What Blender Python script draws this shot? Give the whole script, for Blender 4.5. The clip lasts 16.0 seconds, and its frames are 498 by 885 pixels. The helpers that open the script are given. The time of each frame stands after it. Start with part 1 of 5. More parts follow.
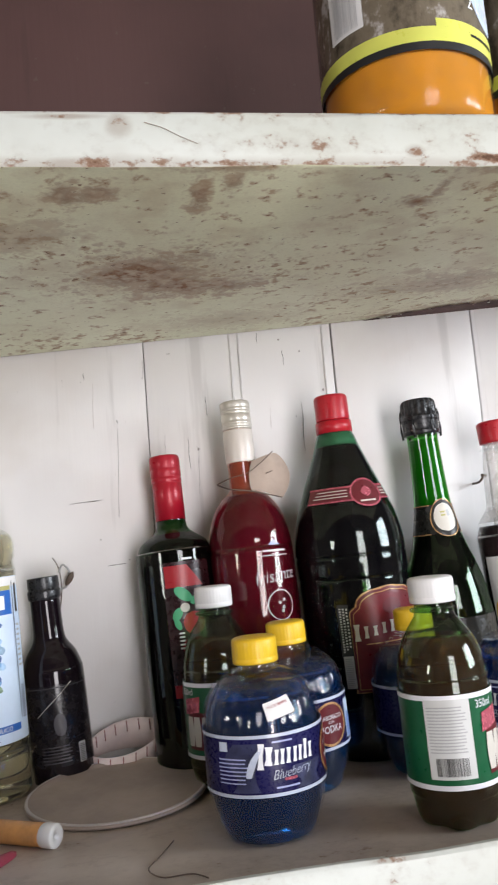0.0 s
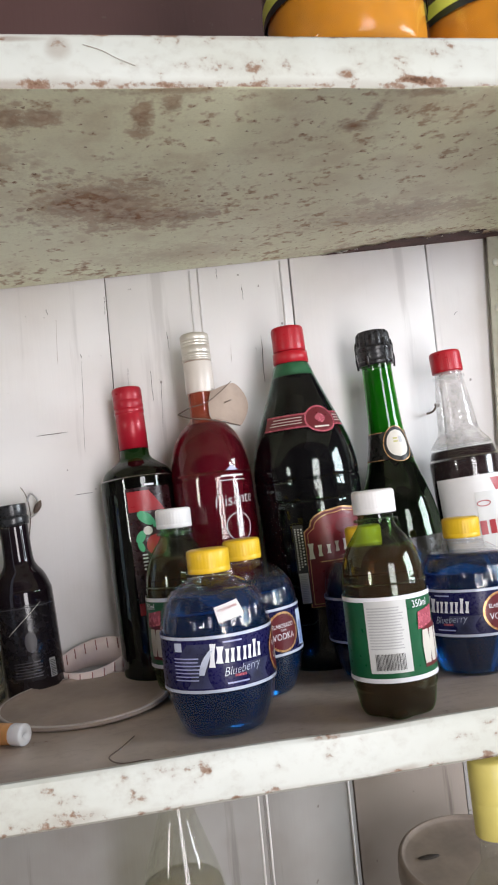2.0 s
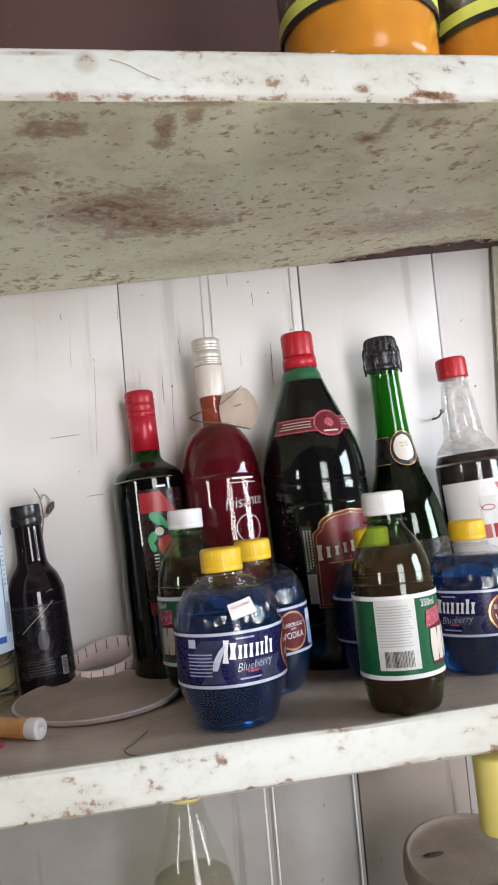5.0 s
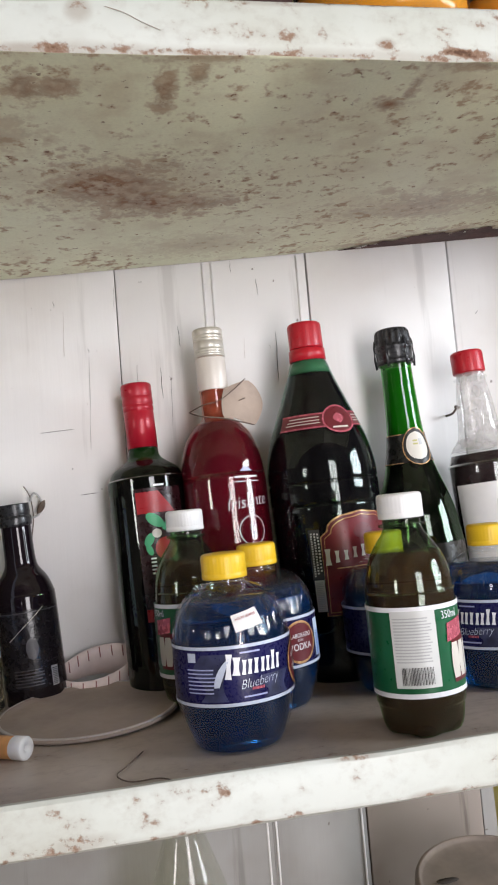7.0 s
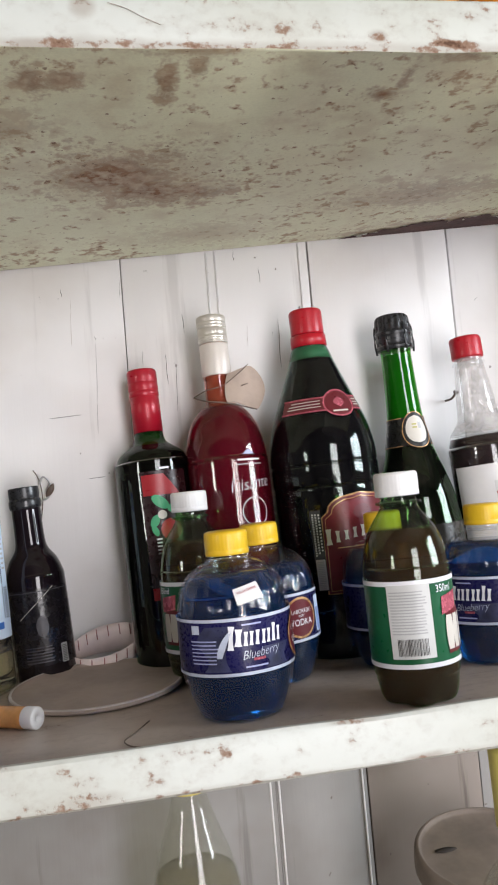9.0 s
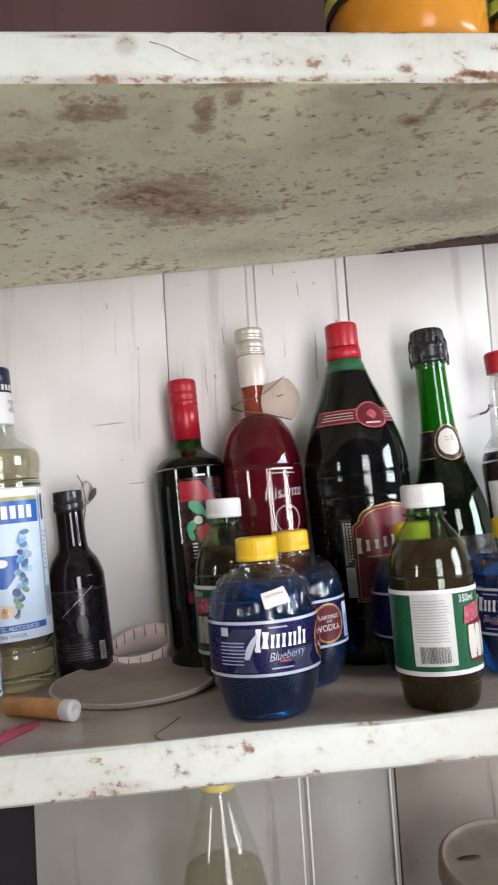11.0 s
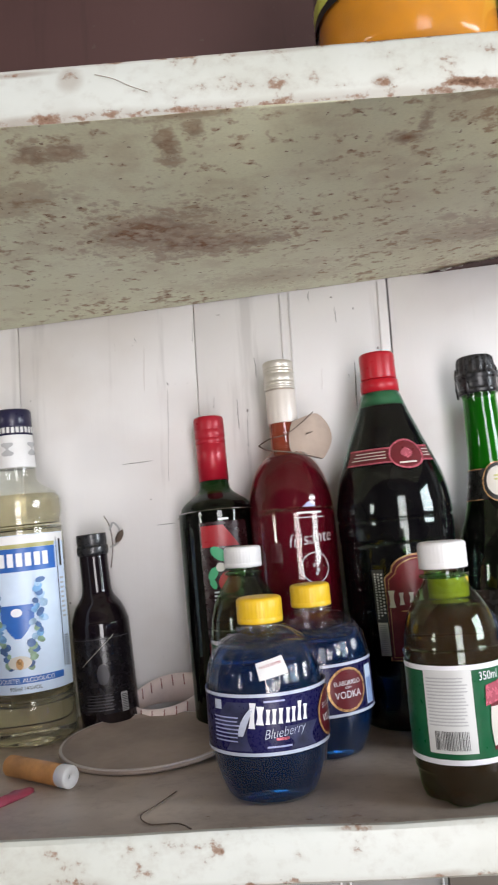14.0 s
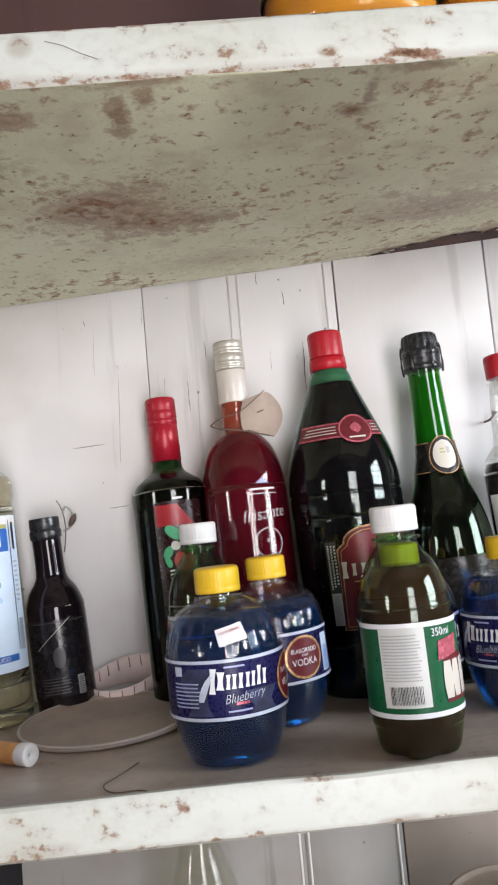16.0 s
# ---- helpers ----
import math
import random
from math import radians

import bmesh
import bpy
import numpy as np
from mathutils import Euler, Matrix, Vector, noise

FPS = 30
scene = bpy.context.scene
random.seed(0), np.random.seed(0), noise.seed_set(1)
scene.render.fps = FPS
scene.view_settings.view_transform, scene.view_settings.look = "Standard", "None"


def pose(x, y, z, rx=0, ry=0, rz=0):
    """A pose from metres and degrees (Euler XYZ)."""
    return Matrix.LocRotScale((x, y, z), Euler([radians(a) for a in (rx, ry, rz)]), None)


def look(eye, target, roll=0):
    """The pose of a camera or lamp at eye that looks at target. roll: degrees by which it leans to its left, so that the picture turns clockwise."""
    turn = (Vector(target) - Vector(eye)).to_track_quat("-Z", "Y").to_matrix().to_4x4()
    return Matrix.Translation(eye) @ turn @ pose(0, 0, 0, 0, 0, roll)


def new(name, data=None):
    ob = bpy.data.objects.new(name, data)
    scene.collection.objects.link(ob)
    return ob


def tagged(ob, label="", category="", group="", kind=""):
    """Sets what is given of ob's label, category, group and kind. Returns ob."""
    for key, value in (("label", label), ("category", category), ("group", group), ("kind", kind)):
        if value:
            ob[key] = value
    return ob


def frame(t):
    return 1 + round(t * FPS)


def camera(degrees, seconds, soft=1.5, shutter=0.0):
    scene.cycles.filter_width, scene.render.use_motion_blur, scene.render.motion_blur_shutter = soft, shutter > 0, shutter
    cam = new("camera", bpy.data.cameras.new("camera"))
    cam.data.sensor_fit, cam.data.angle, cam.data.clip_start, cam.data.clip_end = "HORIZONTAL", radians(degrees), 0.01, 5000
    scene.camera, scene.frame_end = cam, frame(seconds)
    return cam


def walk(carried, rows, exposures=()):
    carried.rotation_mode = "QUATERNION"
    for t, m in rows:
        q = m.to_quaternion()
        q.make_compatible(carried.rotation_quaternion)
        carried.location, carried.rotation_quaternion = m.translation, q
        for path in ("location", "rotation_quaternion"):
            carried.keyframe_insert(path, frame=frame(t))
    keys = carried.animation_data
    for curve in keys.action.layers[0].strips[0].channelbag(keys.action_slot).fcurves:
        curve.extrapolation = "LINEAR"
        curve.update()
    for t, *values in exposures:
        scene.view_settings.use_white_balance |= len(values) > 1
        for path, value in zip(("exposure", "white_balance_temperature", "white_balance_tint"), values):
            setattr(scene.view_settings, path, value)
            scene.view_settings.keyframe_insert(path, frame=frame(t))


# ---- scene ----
cam = camera(35.8, 16.0, soft=2.0, shutter=0.5)
PATH = [
    (0, (-0.231, -0.354, 1.387), (0.085, 1.605, 1.633), -4.7),
    (0.5, (-0.218, -0.356, 1.388), (0.125, 1.599, 1.635), -4.8),
    (1, (-0.214, -0.361, 1.373), (0.157, 1.596, 1.553), -5.2),
    (1.5, (-0.214, -0.365, 1.364), (0.155, 1.596, 1.499), -5.3),
    (2, (-0.214, -0.381, 1.358), (0.134, 1.584, 1.487), -5.5),
    (2.5, (-0.218, -0.405, 1.361), (0.134, 1.556, 1.535), -4.9),
    (3, (-0.229, -0.419, 1.357), (0.122, 1.543, 1.525), -4.4),
    (3.5, (-0.233, -0.414, 1.351), (0.105, 1.552, 1.494), -4.6),
    (4, (-0.229, -0.412, 1.351), (0.116, 1.553, 1.503), -5.3),
    (6.5, (-0.226, -0.354, 1.36), (0.137, 1.607, 1.5), -4.7),
    (7, (-0.224, -0.348, 1.357), (0.132, 1.615, 1.498), -4.7),
    (7.5, (-0.217, -0.343, 1.355), (0.126, 1.622, 1.493), -5.1),
    (8, (-0.22, -0.349, 1.356), (0.122, 1.617, 1.502), -4.6),
    (8.5, (-0.223, -0.354, 1.354), (0.116, 1.612, 1.49), -4.7),
    (9, (-0.223, -0.366, 1.347), (0.111, 1.602, 1.472), -4.9),
    (9.5, (-0.223, -0.383, 1.346), (0.123, 1.582, 1.483), -4.9),
    (10, (-0.226, -0.392, 1.346), (0.116, 1.574, 1.488), -4.9),
    (12.5, (-0.143, -0.385, 1.361), (-0.309, 1.6, 1.534), -1.8),
    (13, (-0.115, -0.383, 1.369), (-0.363, 1.591, 1.575), -2.1),
    (13.5, (-0.116, -0.366, 1.372), (-0.332, 1.61, 1.595), -2.3),
    (14, (-0.135, -0.35, 1.375), (-0.203, 1.64, 1.565), -3.6),
    (14.5, (-0.144, -0.363, 1.361), (-0.122, 1.628, 1.553), -5.2),
    (15, (-0.152, -0.373, 1.357), (-0.102, 1.618, 1.543), -4.9),
    (15.5, (-0.146, -0.367, 1.353), (-0.089, 1.625, 1.525), -5.6),
    (16, (-0.142, -0.356, 1.355), (-0.07, 1.634, 1.537), -5.2),
]
walk(cam, [(t, look(eye, target, roll)) for t, eye, target, roll in PATH])

# watts of daylight through the openings
DOOR_W, WIN_W, SIDEWIN_W = 45.0, 46.0, 6.0

# ---- light ----
world = bpy.data.worlds.new("daylight")
scene.world = world
world.use_nodes = True
wn = world.node_tree.nodes
sky = wn.new("ShaderNodeTexSky")
sky.sky_type, sky.sun_disc = "NISHITA", False
sky.sun_elevation, sky.sun_rotation = radians(48), radians(150)
world.node_tree.links.new(sky.outputs[0], wn["Background"].inputs[0])
wn["Background"].inputs[1].default_value = 0.12
sun = new("sun", bpy.data.lights.new("sun", "SUN"))
sun.data.energy, sun.data.angle, sun.data.color = 3.0, radians(0.6), (1, 0.95, 0.88)
sun.matrix_world = look((2, -6, 7), (1.0, -4, 0))


def opening_lamp(name, eye, target, w, h, watts, color):
    ob = new(name, bpy.data.lights.new(name, "AREA"))
    ob.data.shape, ob.data.size, ob.data.size_y, ob.data.energy, ob.data.color = "RECTANGLE", w, h, watts, color
    ob.matrix_world = look(eye, target)
    return ob


opening_lamp("doorway_daylight", (0.32, -2.02, 1.15), (0.32, 0, 1.15), 0.62, 2.0, DOOR_W, (0.99, 0.955, 0.99))
opening_lamp("window_daylight", (1.97, -0.75, 1.80), (0, -0.2, 1.45), 0.9, 0.8, WIN_W, (0.85, 0.920, 1.0))
opening_lamp("side_window_daylight", (-1.97, -1.25, 1.6), (0, -0.4, 1.4), 0.3, 0.4, SIDEWIN_W, (1.0, 0.98, 0.95))


# ---- materials ----
class Nodes:
    """A short way to write node trees."""

    def __init__(self, name):
        self.mat = bpy.data.materials.new(name)
        self.mat.use_nodes = True
        self.t = self.mat.node_tree
        self.out = self.t.nodes["Material Output"]
        self.bsdf = self.t.nodes["Principled BSDF"]

    def add(self, kind, ins=(), **props):
        n = self.t.nodes.new("ShaderNode" + kind)
        if "operation" in props:
            n.operation = props["operation"]
        if "data_type" in props:
            n.data_type = props["data_type"]
        if "interpolation_type" in props:
            n.interpolation_type = props["interpolation_type"]
        for k, v in (ins.items() if isinstance(ins, dict) else enumerate(ins)):
            if v is None:
                continue
            if isinstance(v, bpy.types.NodeSocket):
                self.t.links.new(v, n.inputs[k])
            else:
                n.inputs[k].default_value = v
        return n

    def coord(self):
        return self.add("TexCoord").outputs["Object"]

    def scaled(self, vec, s):
        return self.add("VectorMath", [vec, s], operation="MULTIPLY").outputs[0]

    def noise(self, vec, scale, detail=4.0, rough=0.6):
        return self.add("TexNoise", {"Vector": vec, "Scale": scale, "Detail": detail, "Roughness": rough}).outputs["Fac"]

    def math(self, op, a, b=None, c=None):
        return self.add("Math", [a, b, c], operation=op).outputs[0]

    def ramp(self, fac, lo, hi, a=0.0, b=1.0):
        return self.add("MapRange", {"Value": fac, "From Min": lo, "From Max": hi, "To Min": a, "To Max": b}, interpolation_type="SMOOTHSTEP").outputs[0]

    def mix(self, fac, a, b):
        n = self.add("Mix", data_type="RGBA")
        for k, v in ((0, fac), (6, a), (7, b)):
            if isinstance(v, bpy.types.NodeSocket):
                self.t.links.new(v, n.inputs[k])
            elif k == 0:
                n.inputs[k].default_value = v
            else:
                n.inputs[k].default_value = (*v[:3], 1)
        return n.outputs[2]

    def blob(self, vec, centre, radii, wobble):
        """1 inside an uneven ellipse, 0 outside."""
        d = self.add("VectorMath", [vec, centre], operation="SUBTRACT").outputs[0]
        d = self.add("VectorMath", [d, tuple(1 / r for r in radii)], operation="MULTIPLY").outputs[0]
        d = self.add("VectorMath", [d], operation="LENGTH").outputs["Value"]
        d = self.math("ADD", d, wobble)
        return self.ramp(d, 1.35, 0.25)

    def finish(self, color, rough=0.5, bump=None, strength=0.2, distance=0.001, **more):
        b = self.bsdf
        for k, v in (("Base Color", color), ("Roughness", rough), *more.items()):
            k = k.replace("_", " ")
            if isinstance(v, bpy.types.NodeSocket):
                self.t.links.new(v, b.inputs[k])
            elif isinstance(v, tuple) and len(v) == 3:
                b.inputs[k].default_value = (*v, 1)
            else:
                b.inputs[k].default_value = v
        if bump is not None:
            n = self.add("Bump", {"Strength": strength, "Distance": distance, "Height": bump})
            self.t.links.new(n.outputs[0], b.inputs["Normal"])
        return self.mat


def plain(name, color, rough=0.45, vary=0.12, scale=60, bump=0.05, **more):
    """A surface with slight blotches and fine relief."""
    n = Nodes(name)
    v = n.coord()
    big, fine = n.noise(v, scale * 0.3), n.noise(v, scale * 4, 3)
    dark = tuple(c * (1 - vary) for c in color)
    lite = tuple(min(1, c * (1 + vary)) for c in color)
    col = n.mix(n.ramp(big, 0.3, 0.7), dark, lite)
    return n.finish(col, n.ramp(fine, 0.3, 0.7, max(0.03, rough - 0.08), min(1, rough + 0.08)), fine, bump, 0.0004, **more)


def rusty(name, paint, grime, rust, speck, blobs, shade=0.35, stain=0.4):
    """Old shelf paint with grime, rust flecks drawn out along x, and stains of their own shape."""
    n = Nodes(name)
    v = n.coord()
    long_v = n.scaled(v, (0.72, 1.0, 1.0))
    clouds = n.noise(v, 7, 5)
    cloud2 = n.noise(long_v, 13, 4)
    streak = n.noise(long_v, 38, 6, 0.65)
    fine = n.noise(long_v, 85, 5, 0.62)
    grit = n.noise(v, 420, 4, 0.7)
    patchy = n.noise(v, 14, 3)
    base = n.mix(n.ramp(clouds, 0.35, 0.7), paint, grime)
    base = n.mix(n.math("MULTIPLY", n.ramp(cloud2, 0.48, 0.68), stain), base, tuple(0.5 * (g + r) for g, r in zip(grime, rust)))
    base = n.mix(n.math("MULTIPLY", n.ramp(streak, 0.5, 0.66), shade), base, tuple(c * 0.6 for c in grime))
    wob = n.math("MULTIPLY_ADD", streak, 1.8, -0.9)
    dense = None
    for c, r, k in blobs:
        one = n.math("MULTIPLY", n.blob(v, c, r, wob), k)
        dense = one if dense is None else n.math("MAXIMUM", dense, one)
    flecks = n.noise(n.scaled(v, (0.85, 1.0, 1.0)), 170, 4, 0.62)
    field = n.math("ADD", n.math("MULTIPLY", fine, 0.55), n.math("MULTIPLY", flecks, 0.45))
    field = n.math("ADD", field, n.math("MULTIPLY_ADD", patchy, 0.36, -0.18))
    field = n.math("ADD", field, n.math("MULTIPLY_ADD", grit, 0.10, -0.05))
    soft = n.math("MULTIPLY", n.ramp(field, 0.47, 0.64), stain)
    if dense is not None:
        field = n.math("ADD", field, n.math("MULTIPLY", dense, 0.17))
        soft = n.math("MAXIMUM", soft, n.math("MULTIPLY", dense, 0.75))
    base = n.mix(soft, base, tuple(0.35 * g + 0.75 * r for g, r in zip(grime, rust)))
    mask = n.ramp(field, 0.595 - 0.05 * speck, 0.69 - 0.05 * speck)
    core = n.ramp(field, 0.66 - 0.05 * speck, 0.80 - 0.05 * speck)
    rcol = n.mix(core, tuple(min(1, c * 1.5) for c in rust), tuple(c * 0.62 for c in rust))
    col = n.mix(n.math("MULTIPLY", mask, n.ramp(core, 0, 1, 0.8, 1.0)), base, rcol)
    height = n.math("SUBTRACT", n.math("MULTIPLY", clouds, 0.5), n.math("MULTIPLY", mask, 0.6))
    return n.finish(col, n.ramp(mask, 0, 1, 0.42, 0.85), height, 0.4, 0.0012)


def shell(name, tint, gloss=0.04, dust=0.04, dust_color=(0.6, 0.56, 0.52)):
    """Thin bottle wall: tinted, clear, with a sharp sheen and a little dust."""
    n = Nodes(name)
    v = n.coord()
    facing = n.add("LayerWeight", {"Blend": 0.5}).outputs["Facing"]
    fres = n.math("MULTIPLY_ADD", n.math("POWER", facing, 5.0), 0.6, 0.042)
    clear = n.add("BsdfTransparent", [(*tint, 1)])
    shine = n.add("BsdfGlossy", {"Color": (1, 1, 1, 1), "Roughness": gloss})
    film = n.add("BsdfDiffuse", [(*dust_color, 1)])
    bump = n.add("Bump", {"Strength": 0.08, "Distance": 0.001, "Height": n.noise(v, 45, 2)})
    n.t.links.new(bump.outputs[0], shine.inputs["Normal"])
    dusty = n.add("MixShader", [n.ramp(n.noise(v, 60, 4), 0.35, 0.75, dust * 0.4, dust * 2.0)])
    n.t.links.new(clear.outputs[0], dusty.inputs[1])
    n.t.links.new(film.outputs[0], dusty.inputs[2])
    both = n.add("MixShader", [fres])
    n.t.links.new(dusty.outputs[0], both.inputs[1])
    n.t.links.new(shine.outputs[0], both.inputs[2])
    n.t.links.new(both.outputs[0], n.out.inputs[0])
    return n.mat


def liquid(name, color, sheer=0.0, rough=0.05, ior=1.33):
    n = Nodes(name)
    v = n.coord()
    col = n.mix(n.ramp(n.noise(v, 25, 2), 0.3, 0.7), color, tuple(c * 0.8 for c in color))
    return n.finish(col, rough, Transmission_Weight=sheer, IOR=ior)


PAINT_BLOBS = [
    ((-0.205, 0.185, 1.58), (0.060, 0.050, 0.05), 1.0),
    ((-0.18, 0.215, 1.58), (0.062, 0.026, 0.05), 1.0),
    ((-0.255, 0.042, 1.58), (0.010, 0.016, 0.03), 1.0),
    ((-0.236, 0.040, 1.58), (0.012, 0.012, 0.03), 1.0),
    ((-0.183, 0.045, 1.58), (0.006, 0.022, 0.03), 1.0),
    ((-0.166, 0.026, 1.58), (0.006, 0.014, 0.03), 0.9),
    ((-0.052, 0.060, 1.58), (0.012, 0.008, 0.03), 1.0),
    ((-0.045, 0.036, 1.58), (0.004, 0.022, 0.03), 0.9),
    ((-0.286, 0.100, 1.58), (0.030, 0.022, 0.03), 0.6),
    ((0.05, 0.255, 1.59), (0.070, 0.040, 0.05), 0.75),
    ((-0.13, 0.335, 1.59), (0.060, 0.030, 0.05), 0.4),
    ((0.15, 0.372, 1.61), (0.12, 0.028, 0.05), 1.0),
    ((0.06, 0.380, 1.605), (0.06, 0.010, 0.05), 0.8),
    ((-0.02, 0.015, 1.575), (0.022, 0.007, 0.012), 0.9),
    ((-0.17, 0.012, 1.575), (0.025, 0.006, 0.010), 0.8),
]
LIP_BLOBS = [
    ((-0.15, 0.008, 1.5745), (0.40, 0.02, 0.0045), 0.55),
    ((-0.15, 0.008, 1.6035), (0.40, 0.02, 0.0020), 0.45),
    ((-0.15, 0.058, 1.1880), (0.40, 0.02, 0.0030), 0.40),
    ((-0.250, 0.008, 1.600), (0.020, 0.02, 0.0018), 0.9),
    ((-0.225, 0.008, 1.596), (0.006, 0.02, 0.006), 0.7),
    ((-0.071, 0.008, 1.581), (0.006, 0.02, 0.004), 0.9),
    ((-0.03, 0.008, 1.577), (0.020, 0.02, 0.003), 0.9),
    ((-0.17, 0.008, 1.575), (0.045, 0.02, 0.003), 0.8),
    ((-0.25, 0.008, 1.575), (0.020, 0.02, 0.004), 0.9),
    ((-0.10, 0.008, 1.575), (0.030, 0.02, 0.002), 0.7),
    ((-0.12, 0.008, 1.602), (0.030, 0.02, 0.002), 0.5),
    ((-0.066, 0.058, 1.189), (0.016, 0.02, 0.0035), 1.0),
    ((-0.161, 0.058, 1.1885), (0.010, 0.02, 0.002), 0.8),
    ((-0.250, 0.058, 1.192), (0.018, 0.02, 0.004), 0.5),
    ((-0.106, 0.058, 1.214), (0.016, 0.02, 0.0015), 0.6),
]
RUST = (0.16, 0.07, 0.035)


def underside(name, paint, grime, rust, blobs):
    """Grey-green shelf paint seen from below: small rust flecks in loose drifts, brown stains and drips."""
    n = Nodes(name)
    v = n.coord()
    lv = n.scaled(v, (0.80, 0.72, 1.0))
    clouds, drift, mottle = n.noise(v, 6, 4), n.noise(lv, 11, 4), n.noise(lv, 32, 5, 0.6)
    fleck, chip, grit = n.noise(lv, 95, 3, 0.55), n.noise(n.scaled(v, (0.85, 0.75, 1.0)), 200, 3, 0.6), n.noise(v, 520, 3, 0.7)
    col = n.mix(n.ramp(clouds, 0.3, 0.7), paint, grime)
    col = n.mix(n.math("MULTIPLY", n.ramp(mottle, 0.47, 0.68), 0.5), col, tuple(0.55 * g + 0.5 * r for g, r in zip(grime, rust)))
    col = n.mix(n.math("MULTIPLY", n.ramp(grit, 0.35, 0.7), 0.14), col, tuple(c * 0.55 for c in grime))
    wob = n.math("ADD", n.math("MULTIPLY_ADD", mottle, 3.2, -1.6), n.math("ADD", n.math("MULTIPLY_ADD", fleck, 3.2, -1.6), n.math("MULTIPLY_ADD", chip, 2.6, -1.3)))
    dense = None
    for c, r, k in blobs:
        one = n.math("MULTIPLY", n.blob(v, c, r, wob), k)
        dense = one if dense is None else n.math("MAXIMUM", dense, one)
    brown = n.mix(n.ramp(fleck, 0.36, 0.62), tuple(0.30 * g + 0.72 * r for g, r in zip(grime, rust)), tuple(0.72 * r for r in rust))
    col = n.mix(n.math("MULTIPLY", dense, n.ramp(chip, 0.30, 0.62, 0.72, 1.0)), col, brown)
    lift = n.math("ADD", n.math("MULTIPLY_ADD", drift, 0.34, -0.17), n.math("MULTIPLY", dense, 0.05))
    spot = n.ramp(n.math("ADD", n.math("ADD", n.math("MULTIPLY", fleck, 0.6), n.math("MULTIPLY", chip, 0.4)), lift), 0.525, 0.650)
    tiny = n.ramp(n.math("ADD", chip, n.math("MULTIPLY", lift, 0.6)), 0.665, 0.70)
    col = n.mix(n.math("MULTIPLY", spot, 0.66), col, tuple(1.0 * r for r in rust))
    col = n.mix(n.math("MULTIPLY", tiny, 0.7), col, tuple(0.5 * r for r in rust))
    height = n.math("SUBTRACT", n.math("MULTIPLY", clouds, 0.5), n.math("MULTIPLY", n.math("MAXIMUM", spot, dense), 0.5))
    return n.finish(col, n.ramp(spot, 0, 1, 0.45, 0.85), height, 0.35, 0.001)


m_under = underside("shelf_paint_green", (0.79, 0.81, 0.60), (0.70, 0.69, 0.49), (0.30, 0.145, 0.075), PAINT_BLOBS)
m_lip = rusty("shelf_paint_white", (0.64, 0.66, 0.61), (0.58, 0.59, 0.52), (0.16, 0.075, 0.036), 0.0, LIP_BLOBS, 0.10, 0.20)
m_top = rusty("shelf_top_dusty", (0.51, 0.43, 0.365), (0.41, 0.335, 0.275), (0.14, 0.09, 0.07), -0.6, [], 0.2, 0.3)


def board_paint(name, paint, grime, dirt, gloss=0.5):
    n = Nodes(name)
    v = n.coord()
    grain_v = n.scaled(v, (1.0, 1.0, 0.07))
    grain, clouds, spots = n.noise(grain_v, 130, 4), n.noise(v, 5, 4), n.noise(v, 95, 2)
    worn = n.noise(grain_v, 42, 5)
    col = n.mix(n.ramp(clouds, 0.4, 0.75), paint, grime)
    col = n.mix(n.math("MULTIPLY", n.ramp(worn, 0.60, 0.72), dirt), col, tuple(c * 0.6 for c in grime))
    col = n.mix(n.math("MULTIPLY", n.ramp(spots, 0.72, 0.76), 0.75), col, (0.10, 0.07, 0.055))
    return n.finish(col, gloss, n.math("ADD", grain, n.math("MULTIPLY", clouds, 0.5)), 0.25, 0.0008)


m_board = board_paint("white_board_paint", (0.80, 0.78, 0.77), (0.70, 0.66, 0.63), 0.35)
# Boards below the middle shelf: the white paint darkened, its shade put into the colour.
m_board_low = board_paint("shaded_board_paint", (0.30, 0.29, 0.275), (0.22, 0.195, 0.175), 0.6)
# A real stain on top of the same painted-in shade.
m_board_stain = board_paint("shaded_stained_board_paint", (0.30, 0.25, 0.215), (0.14, 0.105, 0.085), 0.8)
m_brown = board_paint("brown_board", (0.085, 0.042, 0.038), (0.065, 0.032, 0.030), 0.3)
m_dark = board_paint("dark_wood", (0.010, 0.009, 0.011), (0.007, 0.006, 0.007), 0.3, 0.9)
m_post = rusty("post_paint", (0.50, 0.50, 0.40), (0.42, 0.41, 0.32), RUST, -0.6, [], 0.2, 0.2)
m_bare = plain("bare_rusty_metal", (0.075, 0.032, 0.028), 0.8, 0.4, 60, 0.3)
m_stripe_rust = plain("scratch_rust", (0.25, 0.17, 0.12), 0.8)
m_seam = plain("seam_dirt", (0.05, 0.04, 0.035), 0.9)
m_room = plain("room_plaster", (0.17, 0.15, 0.13), 0.9, 0.15, 6, 0.2)
m_floor = plain("room_floor", (0.29, 0.25, 0.20), 0.7, 0.2, 8, 0.2)
m_ceiling = plain("room_ceiling", (0.16, 0.13, 0.10), 0.8, 0.2, 6, 0.2)
m_rivet = plain("rivet_paint", (0.62, 0.62, 0.54), 0.35, 0.2)
m_ground = plain("yard_ground", (0.30, 0.25, 0.19), 0.9, 0.2, 3, 0.3)

